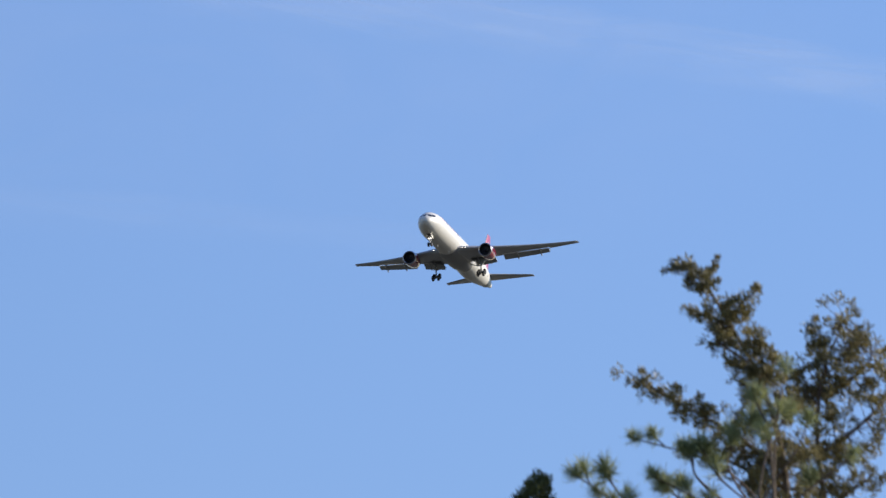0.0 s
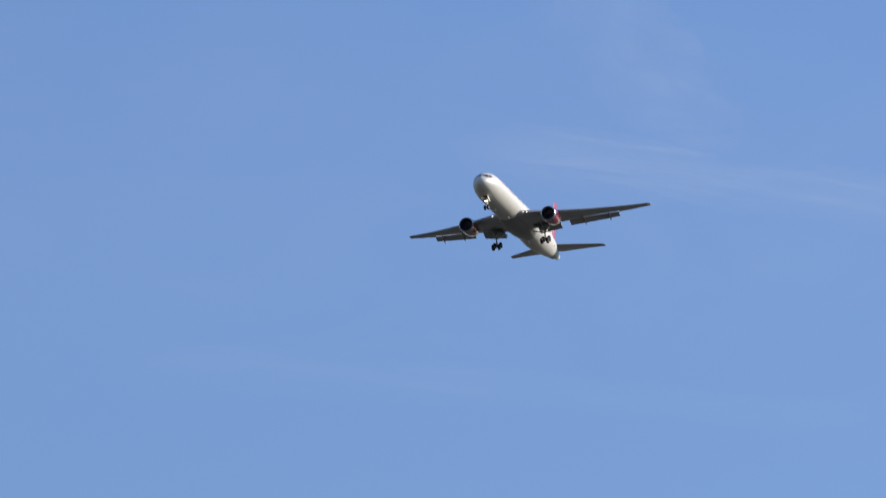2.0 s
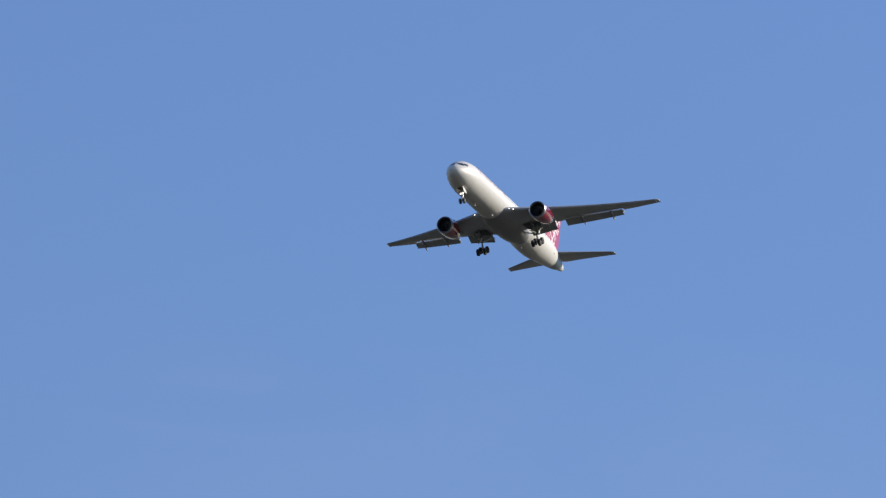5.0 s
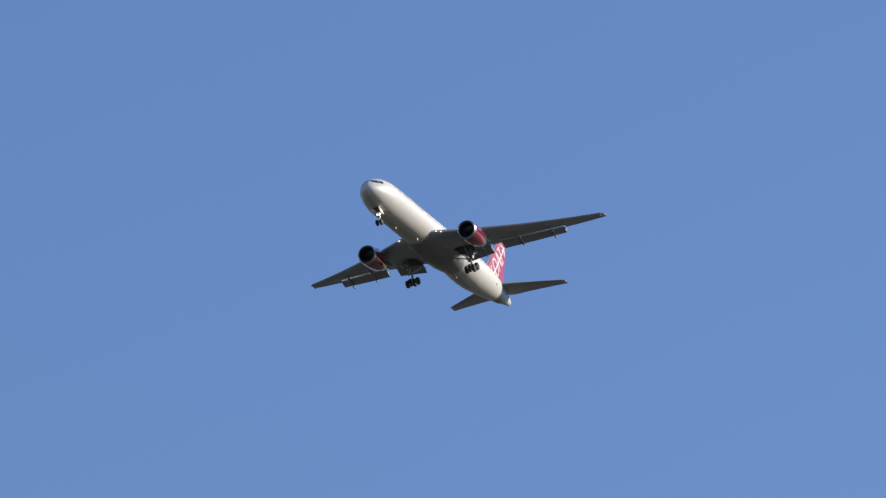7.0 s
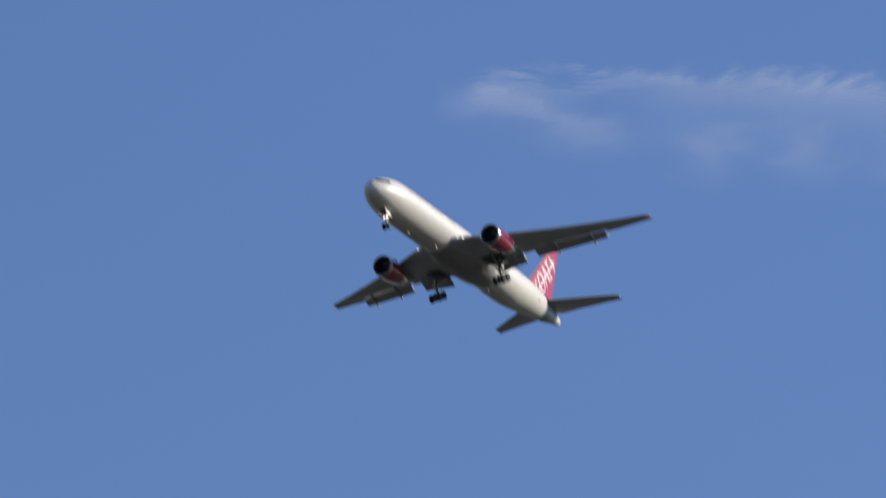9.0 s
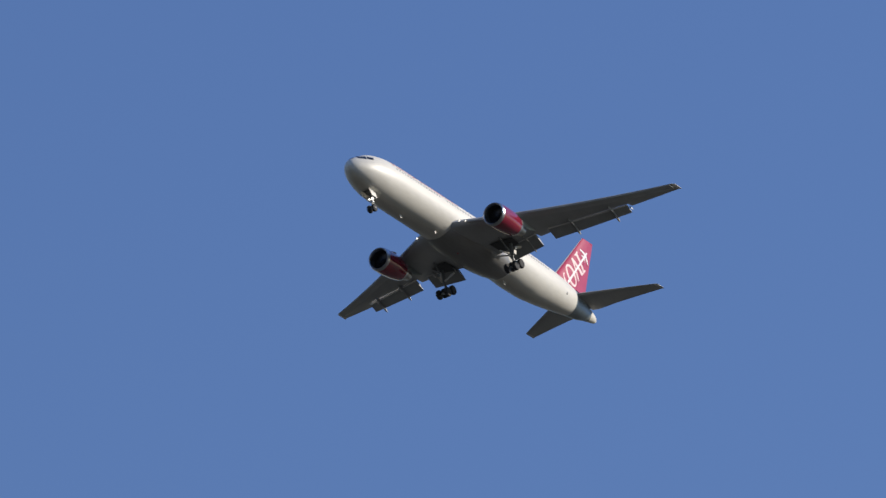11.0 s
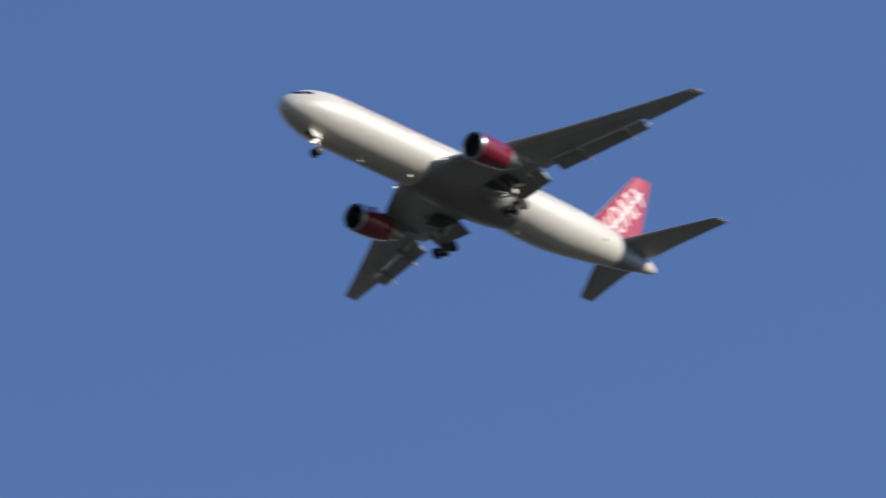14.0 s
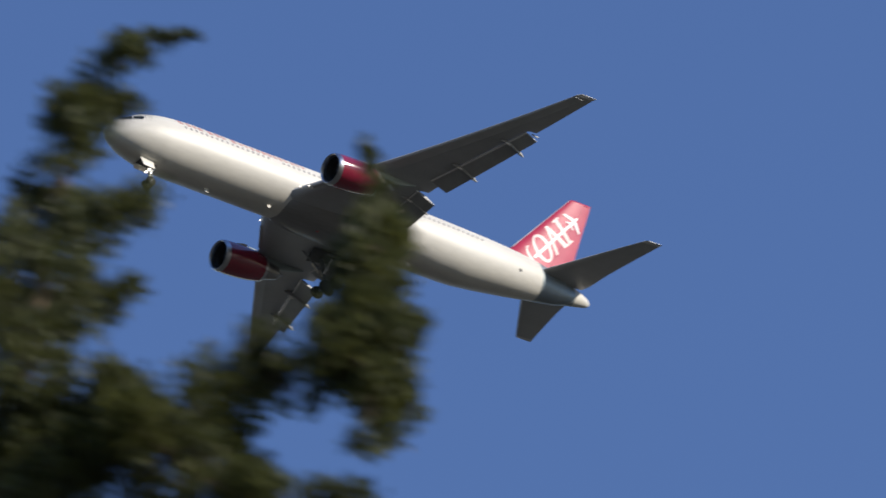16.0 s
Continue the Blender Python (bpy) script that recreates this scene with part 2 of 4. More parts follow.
def foil(x, y, z, chord, thick, twist=0.0, camber=0.015, n=13, up=(0, 0, 1), cut0=0.0, cut1=1.0):
    """A closed wing section that starts at the leading edge x and runs aft; twist in degrees, nose up."""
    s = [cut0 + (cut1 - cut0) * 0.5 * (1 - math.cos(math.pi * i / (n - 1))) for i in range(n)]
    def half(t):
        return 5 * thick * (0.2969 * math.sqrt(t) - 0.126 * t - 0.3516 * t * t + 0.2843 * t ** 3 - 0.1015 * t ** 4) + 0.0012
    pts = [(t, camber * math.sin(math.pi * t) + half(t)) for t in reversed(s)] + [(t, camber * math.sin(math.pi * t) - half(t)) for t in s[1:]]
    a = radians(twist)
    up = Vector(up)
    out = []
    for t, h in pts:
        dx, dz = -t * chord, h * chord
        out.append(Vector((x + dx * math.cos(a) - dz * math.sin(a), y, z)) + up * (dx * math.sin(a) + dz * math.cos(a)))
    return out


def mix(a, b, t):
    return a + (b - a) * t


def table(rows, x):
    """Smooth look-up without overshoot in rows of (x, values...), x falling."""
    def slope(i, c):
        if i in (0, len(rows) - 1):
            return (rows[min(i + 1, len(rows) - 1)][c] - rows[max(i - 1, 0)][c]) / (rows[min(i + 1, len(rows) - 1)][0] - rows[max(i - 1, 0)][0])
        p, q, r = rows[i - 1], rows[i], rows[i + 1]
        u, v = (q[c] - p[c]) / (q[0] - p[0]), (r[c] - q[c]) / (r[0] - q[0])
        return 0.0 if u * v <= 0 else 2 * u * v / (u + v)
    for i, (a, b) in enumerate(zip(rows, rows[1:])):
        if a[0] >= x >= b[0]:
            h = b[0] - a[0]
            t = (x - a[0]) / h
            return [(2 * t ** 3 - 3 * t * t + 1) * a[c] + (t ** 3 - 2 * t * t + t) * h * slope(i, c) + (3 * t * t - 2 * t ** 3) * b[c] + (t ** 3 - t * t) * h * slope(i + 1, c)
                    for c in range(1, len(a))]
    return list(rows[0][1:] if x > rows[0][0] else rows[-1][1:])


# ---------------------------------------------------------------- ground
bm = bmesh.new()
bmesh.ops.create_grid(bm, x_segments=80, y_segments=80, size=1)
for v in bm.verts:
    # cells grow outward: fine near the eye, wide at the horizon
    v.co.x, v.co.y = (math.copysign(abs(c) ** 3 * 45000, c) for c in v.co.xy)
    v.co.z = -0.35 + 0.3 * noise.noise(v.co * 0.01) if v.co.xy.length > 200 else 0.0
tagged(finish("ground", bm, EARTH), "dry grassy earth, flat open ground", "ground", kind="structure")

# ---------------------------------------------------------------- airliner: x forward from the nose, y to its left, z up
airliner = tagged(new("airliner"), "white twin-engined airliner with red engines and red tail, wheels down", "airplane")

# station, half width, top, bottom
BODY = [
    (-0.56, 0.05, -0.611, -0.72), (-0.63, 0.28, -0.371, -0.966), (-0.84, 0.6, -0.031, -1.324), (-1.27, 0.98, 0.35, -1.699), (-1.93, 1.36, 0.77, -2.06),
    (-2.78, 1.72, 1.245, -2.37), (-3.72, 2.0, 1.701, -2.609), (-4.76, 2.22, 1.999, -2.784), (-6.08, 2.4, 2.241, -2.922), (-7.5, 2.49, 2.37, -2.965),
    (-9.0, 2.515, 2.445, -2.965), (-20.0, 2.515, 2.445, -2.965), (-33.0, 2.515, 2.445, -2.96), (-35.54, 2.5, 2.408, -3.128), (-38.26, 2.44, 2.37, -3.152),
    (-40.96, 2.29, 2.328, -2.903), (-43.66, 2.05, 2.28, -2.546), (-46.38, 1.72, 2.17, -2.14), (-48.22, 1.46, 2.002, -1.85), (-50.18, 1.16, 1.713, -1.575),
    (-52.1, 0.78, 0.985, -1.07), (-53.4, 0.53, 0.561, -0.797), (-54.04, 0.36, 0.291, -0.665), (-54.38, 0.18, 0.045, -0.469), (-54.44, 0.03, -0.18, -0.25)]


def body_ring(x, n=40, grow=0.0):
    w, t, b = table(BODY, x)
    w, t, b = w + grow, t + grow, b - grow
    c, h = (t + b) / 2, (t - b) / 2
    return [Vector((x, w * math.sin(a), c + h * math.cos(a))) for a in (2 * math.pi * i / n for i in range(n))]


def skin(x, z, side=1, out=0.012):
    """A place on the body's side at a height, and its normal."""
    w, t, b = table(BODY, x)
    c, h = (t + b) / 2, (t - b) / 2
    s = max(-0.98, min(0.98, (z - c) / h))
    y = w * math.sqrt(1 - s * s)
    nrm = Vector((0, side * y / (w * w), (z - c) / (h * h))).normalized()
    w2, t2, b2 = table(BODY, x - 0.3)
    s2 = max(-0.98, min(0.98, (z - (t2 + b2) / 2) / ((t2 - b2) / 2)))
    along = Vector((-0.3, side * (w2 * math.sqrt(1 - s2 * s2) - y), 0)).normalized()
    nrm = (nrm - along * nrm.dot(along)).normalized()
    return Vector((x, side * y, z)) + nrm * out, nrm, along


def stations(a, b, step):
    xs = {a, b} | {r[0] for r in BODY if b < r[0] < a}
    n = max(1, int((a - b) / step))
    return sorted(xs | {mix(a, b, i / n) for i in range(n + 1)}, reverse=True)


bm = bmesh.new()
loft(bm, [body_ring(x, 56) for x in sorted(set(stations(BODY[0][0], -48.0, 0.8)) | set(stations(BODY[0][0], -9.0, 0.12)), reverse=True)])
fuselage = part("fuselage", bm, WHITE, airliner, "glossy white painted fuselage")
bm = bmesh.new()
loft(bm, [body_ring(x) for x in stations(-48.0, -52.4, 0.5)])
part("tail_section", bm, TAIL, airliner, "bare grey metal tail section")
bm = bmesh.new()
loft(bm, [body_ring(x, grow=0.01) for x in stations(-52.4, BODY[-1][0], 0.3)])
part("tail_cone", bm, WHITE, airliner, "white tail cone")

# wing-to-body fairing
bm = bmesh.new()
FAIR = [(-18.2, 1.3, -1.55, 1.2), (-19.0, 1.8, -1.6, 1.36), (-20.2, 2.3, -1.6, 1.48), (-22.0, 2.6, -1.6, 1.58), (-25.0, 2.66, -1.6, 1.62), (-27.5, 2.64, -1.6, 1.68),
        (-29.6, 2.5, -1.6, 1.64), (-31.2, 2.25, -1.6, 1.52), (-33.0, 1.75, -1.6, 1.32), (-34.8, 1.0, -1.6, 1.0)]
loft(bm, [[Vector((x, w * math.sin(a), c + h * math.cos(a))) for a in (2 * math.pi * i / 32 for i in range(32))] for x, w, c, h in FAIR[:9]])
part("belly_fairing", bm, SHADED_BELLY, airliner, "wing-to-body belly fairing, wing shade put into its grey")
bm = bmesh.new()
loft(bm, [[Vector((x, w * math.sin(a), c + h * math.cos(a))) for a in (2 * math.pi * i / 32 for i in range(32))] for x, w, c, h in FAIR[8:]])
part("fairing_tail", bm, WHITE, airliner, "white rear of the belly fairing")
# anti-collision lamp under the belly
bm = bmesh.new()
lathe(bm, (-23.4, 0, -3.16), (0, 0, -1), [(0.0, 0.12), (0.04, 0.12), (0.05, 0.09), (0.11, 0.07), (0.14, 0.02)], 14)
part("beacon", bm, RED, airliner, "red anti-collision lamp")

# cabin windows: rounded dark panes on both sides
bm = bmesh.new()
ring = [Vector((0.12 * math.copysign(abs(math.cos(a)) ** 0.6, math.cos(a)), 0.17 * math.copysign(abs(math.sin(a)) ** 0.6, math.sin(a)), 0)) for a in (2 * math.pi * i / 10 for i in range(10))]
loft(bm, [[p + Vector((0, 0, -0.03)) for p in ring], [p + Vector((0, 0, 0.004)) for p in ring], [p * 0.85 + Vector((0, 0, 0.01)) for p in ring]])
first = part("cabin_window", bm, CABIN, fuselage, "dark cabin window pane")
for side in (1, -1):
    for k in range(60):
        x = -7.6 - 0.559 * k
        if k in (17, 18, 45, 46):
            continue
        p, nrm, along = skin(x, 0.68, side, 0.006)
        m = Matrix((along, nrm.cross(along), nrm)).transposed().to_4x4()
        m.translation = p
        ob = first if (side, k) == (1, 0) else new("cabin_window", first.data)
        ob.parent = fuselage
        ob.matrix_basis = m

# cockpit panes
for side in (1, -1):
    for x0, x1, s0, s1, z0, z1 in ((-1.1, -1.7, 0.05, 0.92, 0.26, 0.74), (-1.66, -2.5, 0.9, 1.4, 0.26, 0.8), (-2.62, -3.4, 1.5, 1.8, 0.36, 0.8)):
        bm = bmesh.new()
        quad = []
        for fx, fz in ((0, 0), (1, 0), (1, 1), (0, 1)):
            z = mix(z0, z1, fz)
            if s0 < 0.5:
                # front pane: lies across the nose
                y = side * mix(s0, s1, fx)
                x = x0
                for _ in range(60):
                    w, t, b = table(BODY, x)
                    c, h = (t + b) / 2, (t - b) / 2
                    if (y / w) ** 2 + ((z - c) / h) ** 2 < 1:
                        break
                    x -= 0.03
                quad.append(Vector((x + 0.05, y, z + 0.02)))
            else:
                x = mix(x0, x1, fx) - 0.25 * fz
                quad.append(skin(x, z, side, 0.02)[0])
        c = sum(quad, Vector()) / 4
        nrm = (quad[1] - quad[0]).cross(quad[3] - quad[0]).normalized()
        if nrm.dot(c - Vector((-5, 0, 0))) < 0:
            nrm = -nrm
        slab(bm, quad, nrm * 0.02)
        part("windshield_pane", bm, GLASS, fuselage, "dark cockpit glass")

# company title along the side: plain red bars, one for each mark
random.seed(5)
x = -7.0
for word in (4, 3, 13):
    for k in range(word):
        w = random.choice((0.24, 0.3, 0.36)) if k else 0.42
        h = 1.62 if k == 0 or random.random() < 0.3 else 1.46
        bm = bmesh.new()
        for side in (1,):
            rings = []
            for fz in (0, 0.5, 1):
                z = mix(1.04, h, fz)
                row = [skin(x - fx * w - 0.12 * (1 - fz), z, side, 0.008)[0] for fx in (0, 1)]
                rings.append(row + [skin(x - fx * w - 0.12 * (1 - fz), z, side, -0.02)[0] for fx in (1, 0)])
            loft(bm, rings)
        part("title_bar", bm, TITLE, fuselage, "faded red title bar", 0)
        x -= 0.62 if k else 0.85
    x -= 0.45

# small blade aerials and drain masts below
for x, y, z, l in ((-10.9, 0.0, -2.94, 0.42), (-17.3, 0.7, -2.86, 0.3), (-33.2, 0.0, -2.94, 0.42)):
    bm = bmesh.new()
    loft(bm, [foil(x, y, z + 0.1, l * 1.5, 0.12, up=(0, 1, 0), n=7), foil(x - l * 0.5, y, z - l, l * 0.8, 0.12, up=(0, 1, 0), n=7)])
    part("blade_aerial", bm, WHITE, airliner, "small white blade aerial")

# small bumper below the tail
bm = bmesh.new()
slab(bm, [(-43.6, -0.11, -2.1), (-44.25, -0.11, -2.3), (-44.5, -0.11, -2.24), (-44.6, -0.11, -1.9)], (0, 0.22, 0))
part("tail_skid", bm, DARK, fuselage, "small dark tail skid")

bm = bmesh.new()
p, nrm, along = skin(-45.1, -0.75, 1, -0.02)
lathe(bm, p, nrm, [(0.0, 0.16), (0.03, 0.16), (0.035, 0.1)], 12)
part("air_outlet", bm, DARK, fuselage, "small dark air outlet")

# ---- wings
TIP = 23.4


def wing_z(y):
    return -1.74 + 0.12 * (y - 2.5) + 0.0032 * max(0, y - 8) ** 2


def wing_le(y):
    return -19.6 - 0.719 * (y - 2.9)


def wing_te(y):
    return -30.15 + 0.02 * (y - 2.9) if y < 8.2 else -30.04 - 0.395 * (y - 8.2)


def wing_ring(y, side, cut=1.0, cut0=0.0):
    le, te = wing_le(y), wing_te(y)
    thick = mix(0.145, 0.105, min(1, (y - 1.5) / 14))
    return [Vector((p.x, side * y, p.z)) for p in foil(le, y, wing_z(y) + 0.1, le - te, thick, mix(2.2, -0.8, y / TIP), cut1=cut, cut0=cut0)]


def strip(bm, spans, side):
    """Loft sections of (y, leading edge x, z, chord, thickness, twist)."""
    loft(bm, [[Vector((p.x, side * y, p.z)) for p in foil(x, y, z, c, t, tw, cam, n=9)] for y, x, z, c, t, tw, cam in spans])


def build_wing(side, name):
    bm = bmesh.new()
    rows = []
    for y in (1.2, 2.9, 4.6, 6.6):
        rows.append(wing_ring(y, side, mix(0.88, 0.86, y / 7)))
    rows += [wing_ring(7.55, side, 0.86), wing_ring(7.6, side, 0.985), wing_ring(9.1, side, 0.985), wing_ring(9.15, side, 0.81)]
    rows += [wing_ring(y, side, mix(0.82, 0.76, (y - 8.4) / 9)) for y in (10.5, 13, 15.5, 17.85)]
    rows += [wing_ring(17.9, side, 1.0), wing_ring(19.5, side, 1.0), wing_ring(21.5, side, 1.0), wing_ring(TIP - 0.25, side, 1.0)]
    loft(bm, rows)
    wing = part(name, bm, GREY, airliner, "grey-painted swept wing")
    # rounded tip with its lamp housing
    bm = bmesh.new()
    a = wing_ring(TIP - 0.248, side)
    c = sum(a, Vector()) / len(a)
    loft(bm, [[c + (p - c) * 1.01 for p in a], [Vector((mix(p.x, c.x, 0.03) - 0.12, p.y + side * 0.2, mix(p.z, c.z, 0.25))) for p in a], [Vector((mix(p.x, c.x, 0.1) - 0.28, p.y + side * 0.36, mix(p.z, c.z, 0.8))) for p in a]])
    part("wing_tip", bm, MARK, wing, "white wing tip cap")
    # slats, dropped ahead of the leading edge
    for y0, y1 in ((3.6, 6.9), (9.1, 13.97), (13.98, 18.57), (18.58, 23.1)):
        bm = bmesh.new()
        strip(bm, [(y, wing_le(y) + 0.09, wing_z(y) - 0.08, mix(1.35, 0.85, y / TIP), 0.13 if y < 23 else 0.06, 12 if y < 23 else 8, 0.05) for y in (y0, (y0 + y1) / 2, y1)], side)
        part("slat", bm, GREY, wing, "extended grey leading-edge slat")
    # flaps, let down behind the trailing edge
    for y0, y1, ch0, ch1 in ((3.3, 7.52, 1.95, 1.85), (9.2, 17.85, 1.6, 1.1)):
        bm = bmesh.new()
        spans = []
        for k in range(4):
            y = mix(y0, y1, k / 3)
            le, te = wing_le(y), wing_te(y)
            cut = mix(0.88, 0.86, y / 7) if y < 8 else mix(0.82, 0.76, (y - 8.4) / 9)
            x = le - (le - te) * cut + 0.3
            spans.append((y, x, wing_z(y) - 0.2, mix(ch0, ch1, k / 3) + 0.18, 0.13, 26, 0.02))
        strip(bm, spans, side)
        part("flap", bm, FLAP, wing, "lowered grey trailing-edge flap")
        # white tube along the flap nose paints the sunlit line in the slot
        bm = bmesh.new()
        loft(bm, [circle((x - 0.04, side * y, z - 0.03), (1, 0, 0), (0, 0, 1), 0.09, 8) for y, x, z, c, t, tw, cam in spans])
        part("sunlit_flap_nose", bm, MARK, wing, "flap nose, sunlight through the slot put into its white")
    # canoe fairings over the flap tracks
    for y, length, r0 in ((6.3, 2.8, 0.24), (11.8, 2.6, 0.24), (16.2, 2.4, 0.2)):
        bm = bmesh.new()
        cut = 0.87 if y < 7 else mix(0.82, 0.76, (y - 8.4) / 9)
        x0, z0 = wing_le(y) - (wing_le(y) - wing_te(y)) * cut + 1.15, wing_z(y) - 0.26
        spine = []
        for k in range(9):
            t = k / 8
            drop = 0.0 if t < 0.4 else (t - 0.4) * 2.0
            r = r0 * math.sin(math.pi * min(1, 0.04 + t * 0.96)) ** 0.55 + 0.02
            spine.append([Vector((x0 - t * length, side * (y + math.cos(q) * r * 0.6), z0 - drop * 0.75 + math.sin(q) * r)) for q in (2 * math.pi * i / 10 for i in range(10))])
        loft(bm, spine)
        f = part("flap_track_fairing", bm, CANOE, wing, "grey canoe-shaped flap track fairing")
        bm = bmesh.new()
        c = sum(spine[-1], Vector()) / 10
        tail = sum(spine[-3], Vector()) / 10
        d = (c - tail).normalized()
        tube(bm, c - d * 0.42, c + d * 0.08, 0.17, 0.05, 8)
        part("fairing_tip", bm, WHITE, wing, "pale fairing tail tip")
        # added white plate: paints the spot of sun that falls through the gap
        bm = bmesh.new()
        c = sum(spine[2], Vector()) / 10
        slab(bm, [c + Vector((0.2, side * 0.1, -0.3)), c + Vector((-0.35, side * 0.1, -0.38)), c + Vector((-0.3, side * 0.1, -0.2)), c + Vector((0.15, side * 0.1, -0.16))], (0, side * 0.09, 0))
        part("sunlit_fleck", bm, MARK, wing, "small white plate added for sunlight through the flap gap")
    # bright end plate at the outer end of the flap
    bm = bmesh.new()
    y = 18.0
    slab(bm, [(wing_te(y) + 0.6, side * 17.86, wing_z(y) - 0.14), (wing_te(y) - 0.1, side * 17.88, wing_z(y) - 0.3), (wing_te(y) - 0.14, side * 17.88, wing_z(y) - 0.4), (wing_te(y) + 0.55, side * 17.86, wing_z(y) - 0.28)], (0, side * 0.06, 0))
    part("flap_end_seal", bm, CANOE, wing, "grey seal at the flap end")
    # root landing light
    bm = bmesh.new()
    lathe(bm, (wing_le(3.0) + (0.36 if side > 0 else 0.12), side * 3.0, wing_z(3.0) + 0.02), (1, 0, -0.1), [(-0.03, 0.05), (0.0, 0.08), (0.01, 0.07), (0.015, 0.02)], 12)
    part("landing_light", bm, LAMP, wing, "lit wing-root landing light")
    if side > 0:
        bm = bmesh.new()
        lathe(bm, (wing_le(3.5) + 0.16, 3.5, wing_z(3.5) - 0.02), (1, 0, -0.1), [(-0.03, 0.05), (0.0, 0.08), (0.01, 0.07), (0.015, 0.02)], 12)
        part("turnoff_light", bm, LAMP, wing, "lit wing-root turnoff light")
    # wheel bay in the wing root: a flat dark plate paints the shade inside it
    bm = bmesh.new()
    slab(bm, [(-25.6, side * 3.1, -2.32), (-28.6, side * 3.1, -2.2), (-28.6, side * 5.3, -1.78), (-26.6, side * 5.6, -1.95)], (0, 0, -0.06))
    part("wheel_bay_shade", bm, DARK, wing, "dark plate for the shaded hollow of the open wheel bay")
    return wing


# ---- engines
def build_engine(side):
    y0, z0 = 7.92, -2.82
    e = new("engine")
    e.parent = airliner
    tagged(e, "red-cowled turbofan engine with bright metal intake lip")
    o = Vector((-18.6, side * y0, z0))
    ax = Vector((-1, 0, 0.035)).normalized()
    bm = bmesh.new()
    lathe(bm, o, ax, [(0.42, 1.16), (0.16, 1.17), (0.04, 1.23), (0.0, 1.29), (0.03, 1.345), (0.14, 1.395), (0.42, 1.44)], 40, cap=False)
    part("intake_lip", bm, METAL, e, "bright metal intake lip")
    bm = bmesh.new()
    lathe(bm, o, ax, [(0.42, 1.44), (1.0, 1.475), (1.9, 1.48), (2.8, 1.45), (3.7, 1.36), (4.5, 1.22), (4.52, 1.14), (4.0, 1.12)], 40, cap=False)
    part("cowl", bm, COWL, e, "glossy red engine cowl")
    bm = bmesh.new()
    lathe(bm, o, ax, [(4.49, 1.235), (4.62, 1.215), (4.78, 1.17), (4.78, 1.13), (4.5, 1.13)], 40, cap=False)
    part("fan_nozzle", bm, METAL, e, "bright metal fan nozzle ring")
    bm = bmesh.new()
    lathe(bm, o, ax, [(0.40, 1.162), (0.8, 1.18), (1.25, 1.19), (1.9, 1.19), (1.9, 0.02)], 40, cap=False)
    part("intake_duct", bm, DARK, e, "dark intake duct")
    bm = bmesh.new()
    u, v = Vector((0, 1, 0)), ax.cross(Vector((0, 1, 0)))
    for k in range(38):
        a = 2 * math.pi * k / 38
        rad, tan = u * math.cos(a) + v * math.sin(a), v * math.cos(a) - u * math.sin(a)
        c = o + ax * 1.2
        loft(bm, [[c + rad * 0.3 - tan * 0.05 - ax * 0.08, c + rad * 0.3 + tan * 0.05 + ax * 0.1, c + rad * 0.3 + tan * 0.055 + ax * 0.1],
                  [c + rad * 1.17 - tan * 0.11 - ax * 0.04, c + rad * 1.17 + tan * 0.11 + ax * 0.06, c + rad * 1.17 + tan * 0.115 + ax * 0.06]])
    part("fan", bm, FAN, e, "dark fan blades", 0)
    bm = bmesh.new()
    lathe(bm, o, ax, [(0.72, 0.01), (0.78, 0.1), (0.95, 0.22), (1.22, 0.34), (1.4, 0.34)], 20)
    part("spinner", bm, FAN, e, "dark spinner cone")
    bm = bmesh.new()
    lathe(bm, o, ax, [(3.9, 0.98), (4.6, 0.96), (5.4, 0.84), (6.1, 0.68), (6.4, 0.6), (6.38, 0.54), (6.0, 0.52)], 32)
    part("core_nozzle", bm, STEEL, e, "scorched metal core nozzle")
    bm = bmesh.new()
    lathe(bm, o, ax, [(5.9, 0.4), (6.4, 0.34), (6.9, 0.18), (7.2, 0.03)], 20)
    part("exhaust_plug", bm, STEEL, e, "conical exhaust plug")
    # pylon: upright blade from the cowl's back up to the wing
    bm = bmesh.new()
    rows = []
    for x, zt, zb, w in ((-19.4, -1.30, -1.5, 0.06), (-20.6, -0.98, -1.6, 0.2), (-22.3, -0.85, -1.7, 0.27), (-23.8, -0.95, -1.95, 0.28), (-25.4, -1.15, -2.1, 0.24), (-27.0, -1.2, -1.75, 0.15), (-28.2, -1.2, -1.35, 0.05)):
        c, h = (zt + zb) / 2, (zt - zb) / 2
        rows.append([Vector((x, side * y0 + w * math.copysign(abs(math.sin(a)) ** 0.6, math.sin(a)), c + h * math.copysign(abs(math.cos(a)) ** 0.6, math.cos(a)))) for a in (2 * math.pi * i / 16 for i in range(16))])
    loft(bm, rows)
    part("pylon", bm, PYLON, e, "grey-green engine pylon")
    # chine on the cowl's inner flank
    bm = bmesh.new()
    a = radians(48)
    rad = Vector((0, -side * math.cos(a), math.sin(a)))
    c = o + ax * 1.3 + rad * 1.46
    slab(bm, [c, c + ax * 1.3, c + ax * 1.25 + rad * 0.17, c + ax * 0.8 + rad * 0.16], rad.cross(ax) * 0.05)
    # pale instead of cowl red: the glint of sun is in the colour
    part("cowl_chine", bm, LIGHT, e, "small cowl chine, its sun glint put into pale colour")


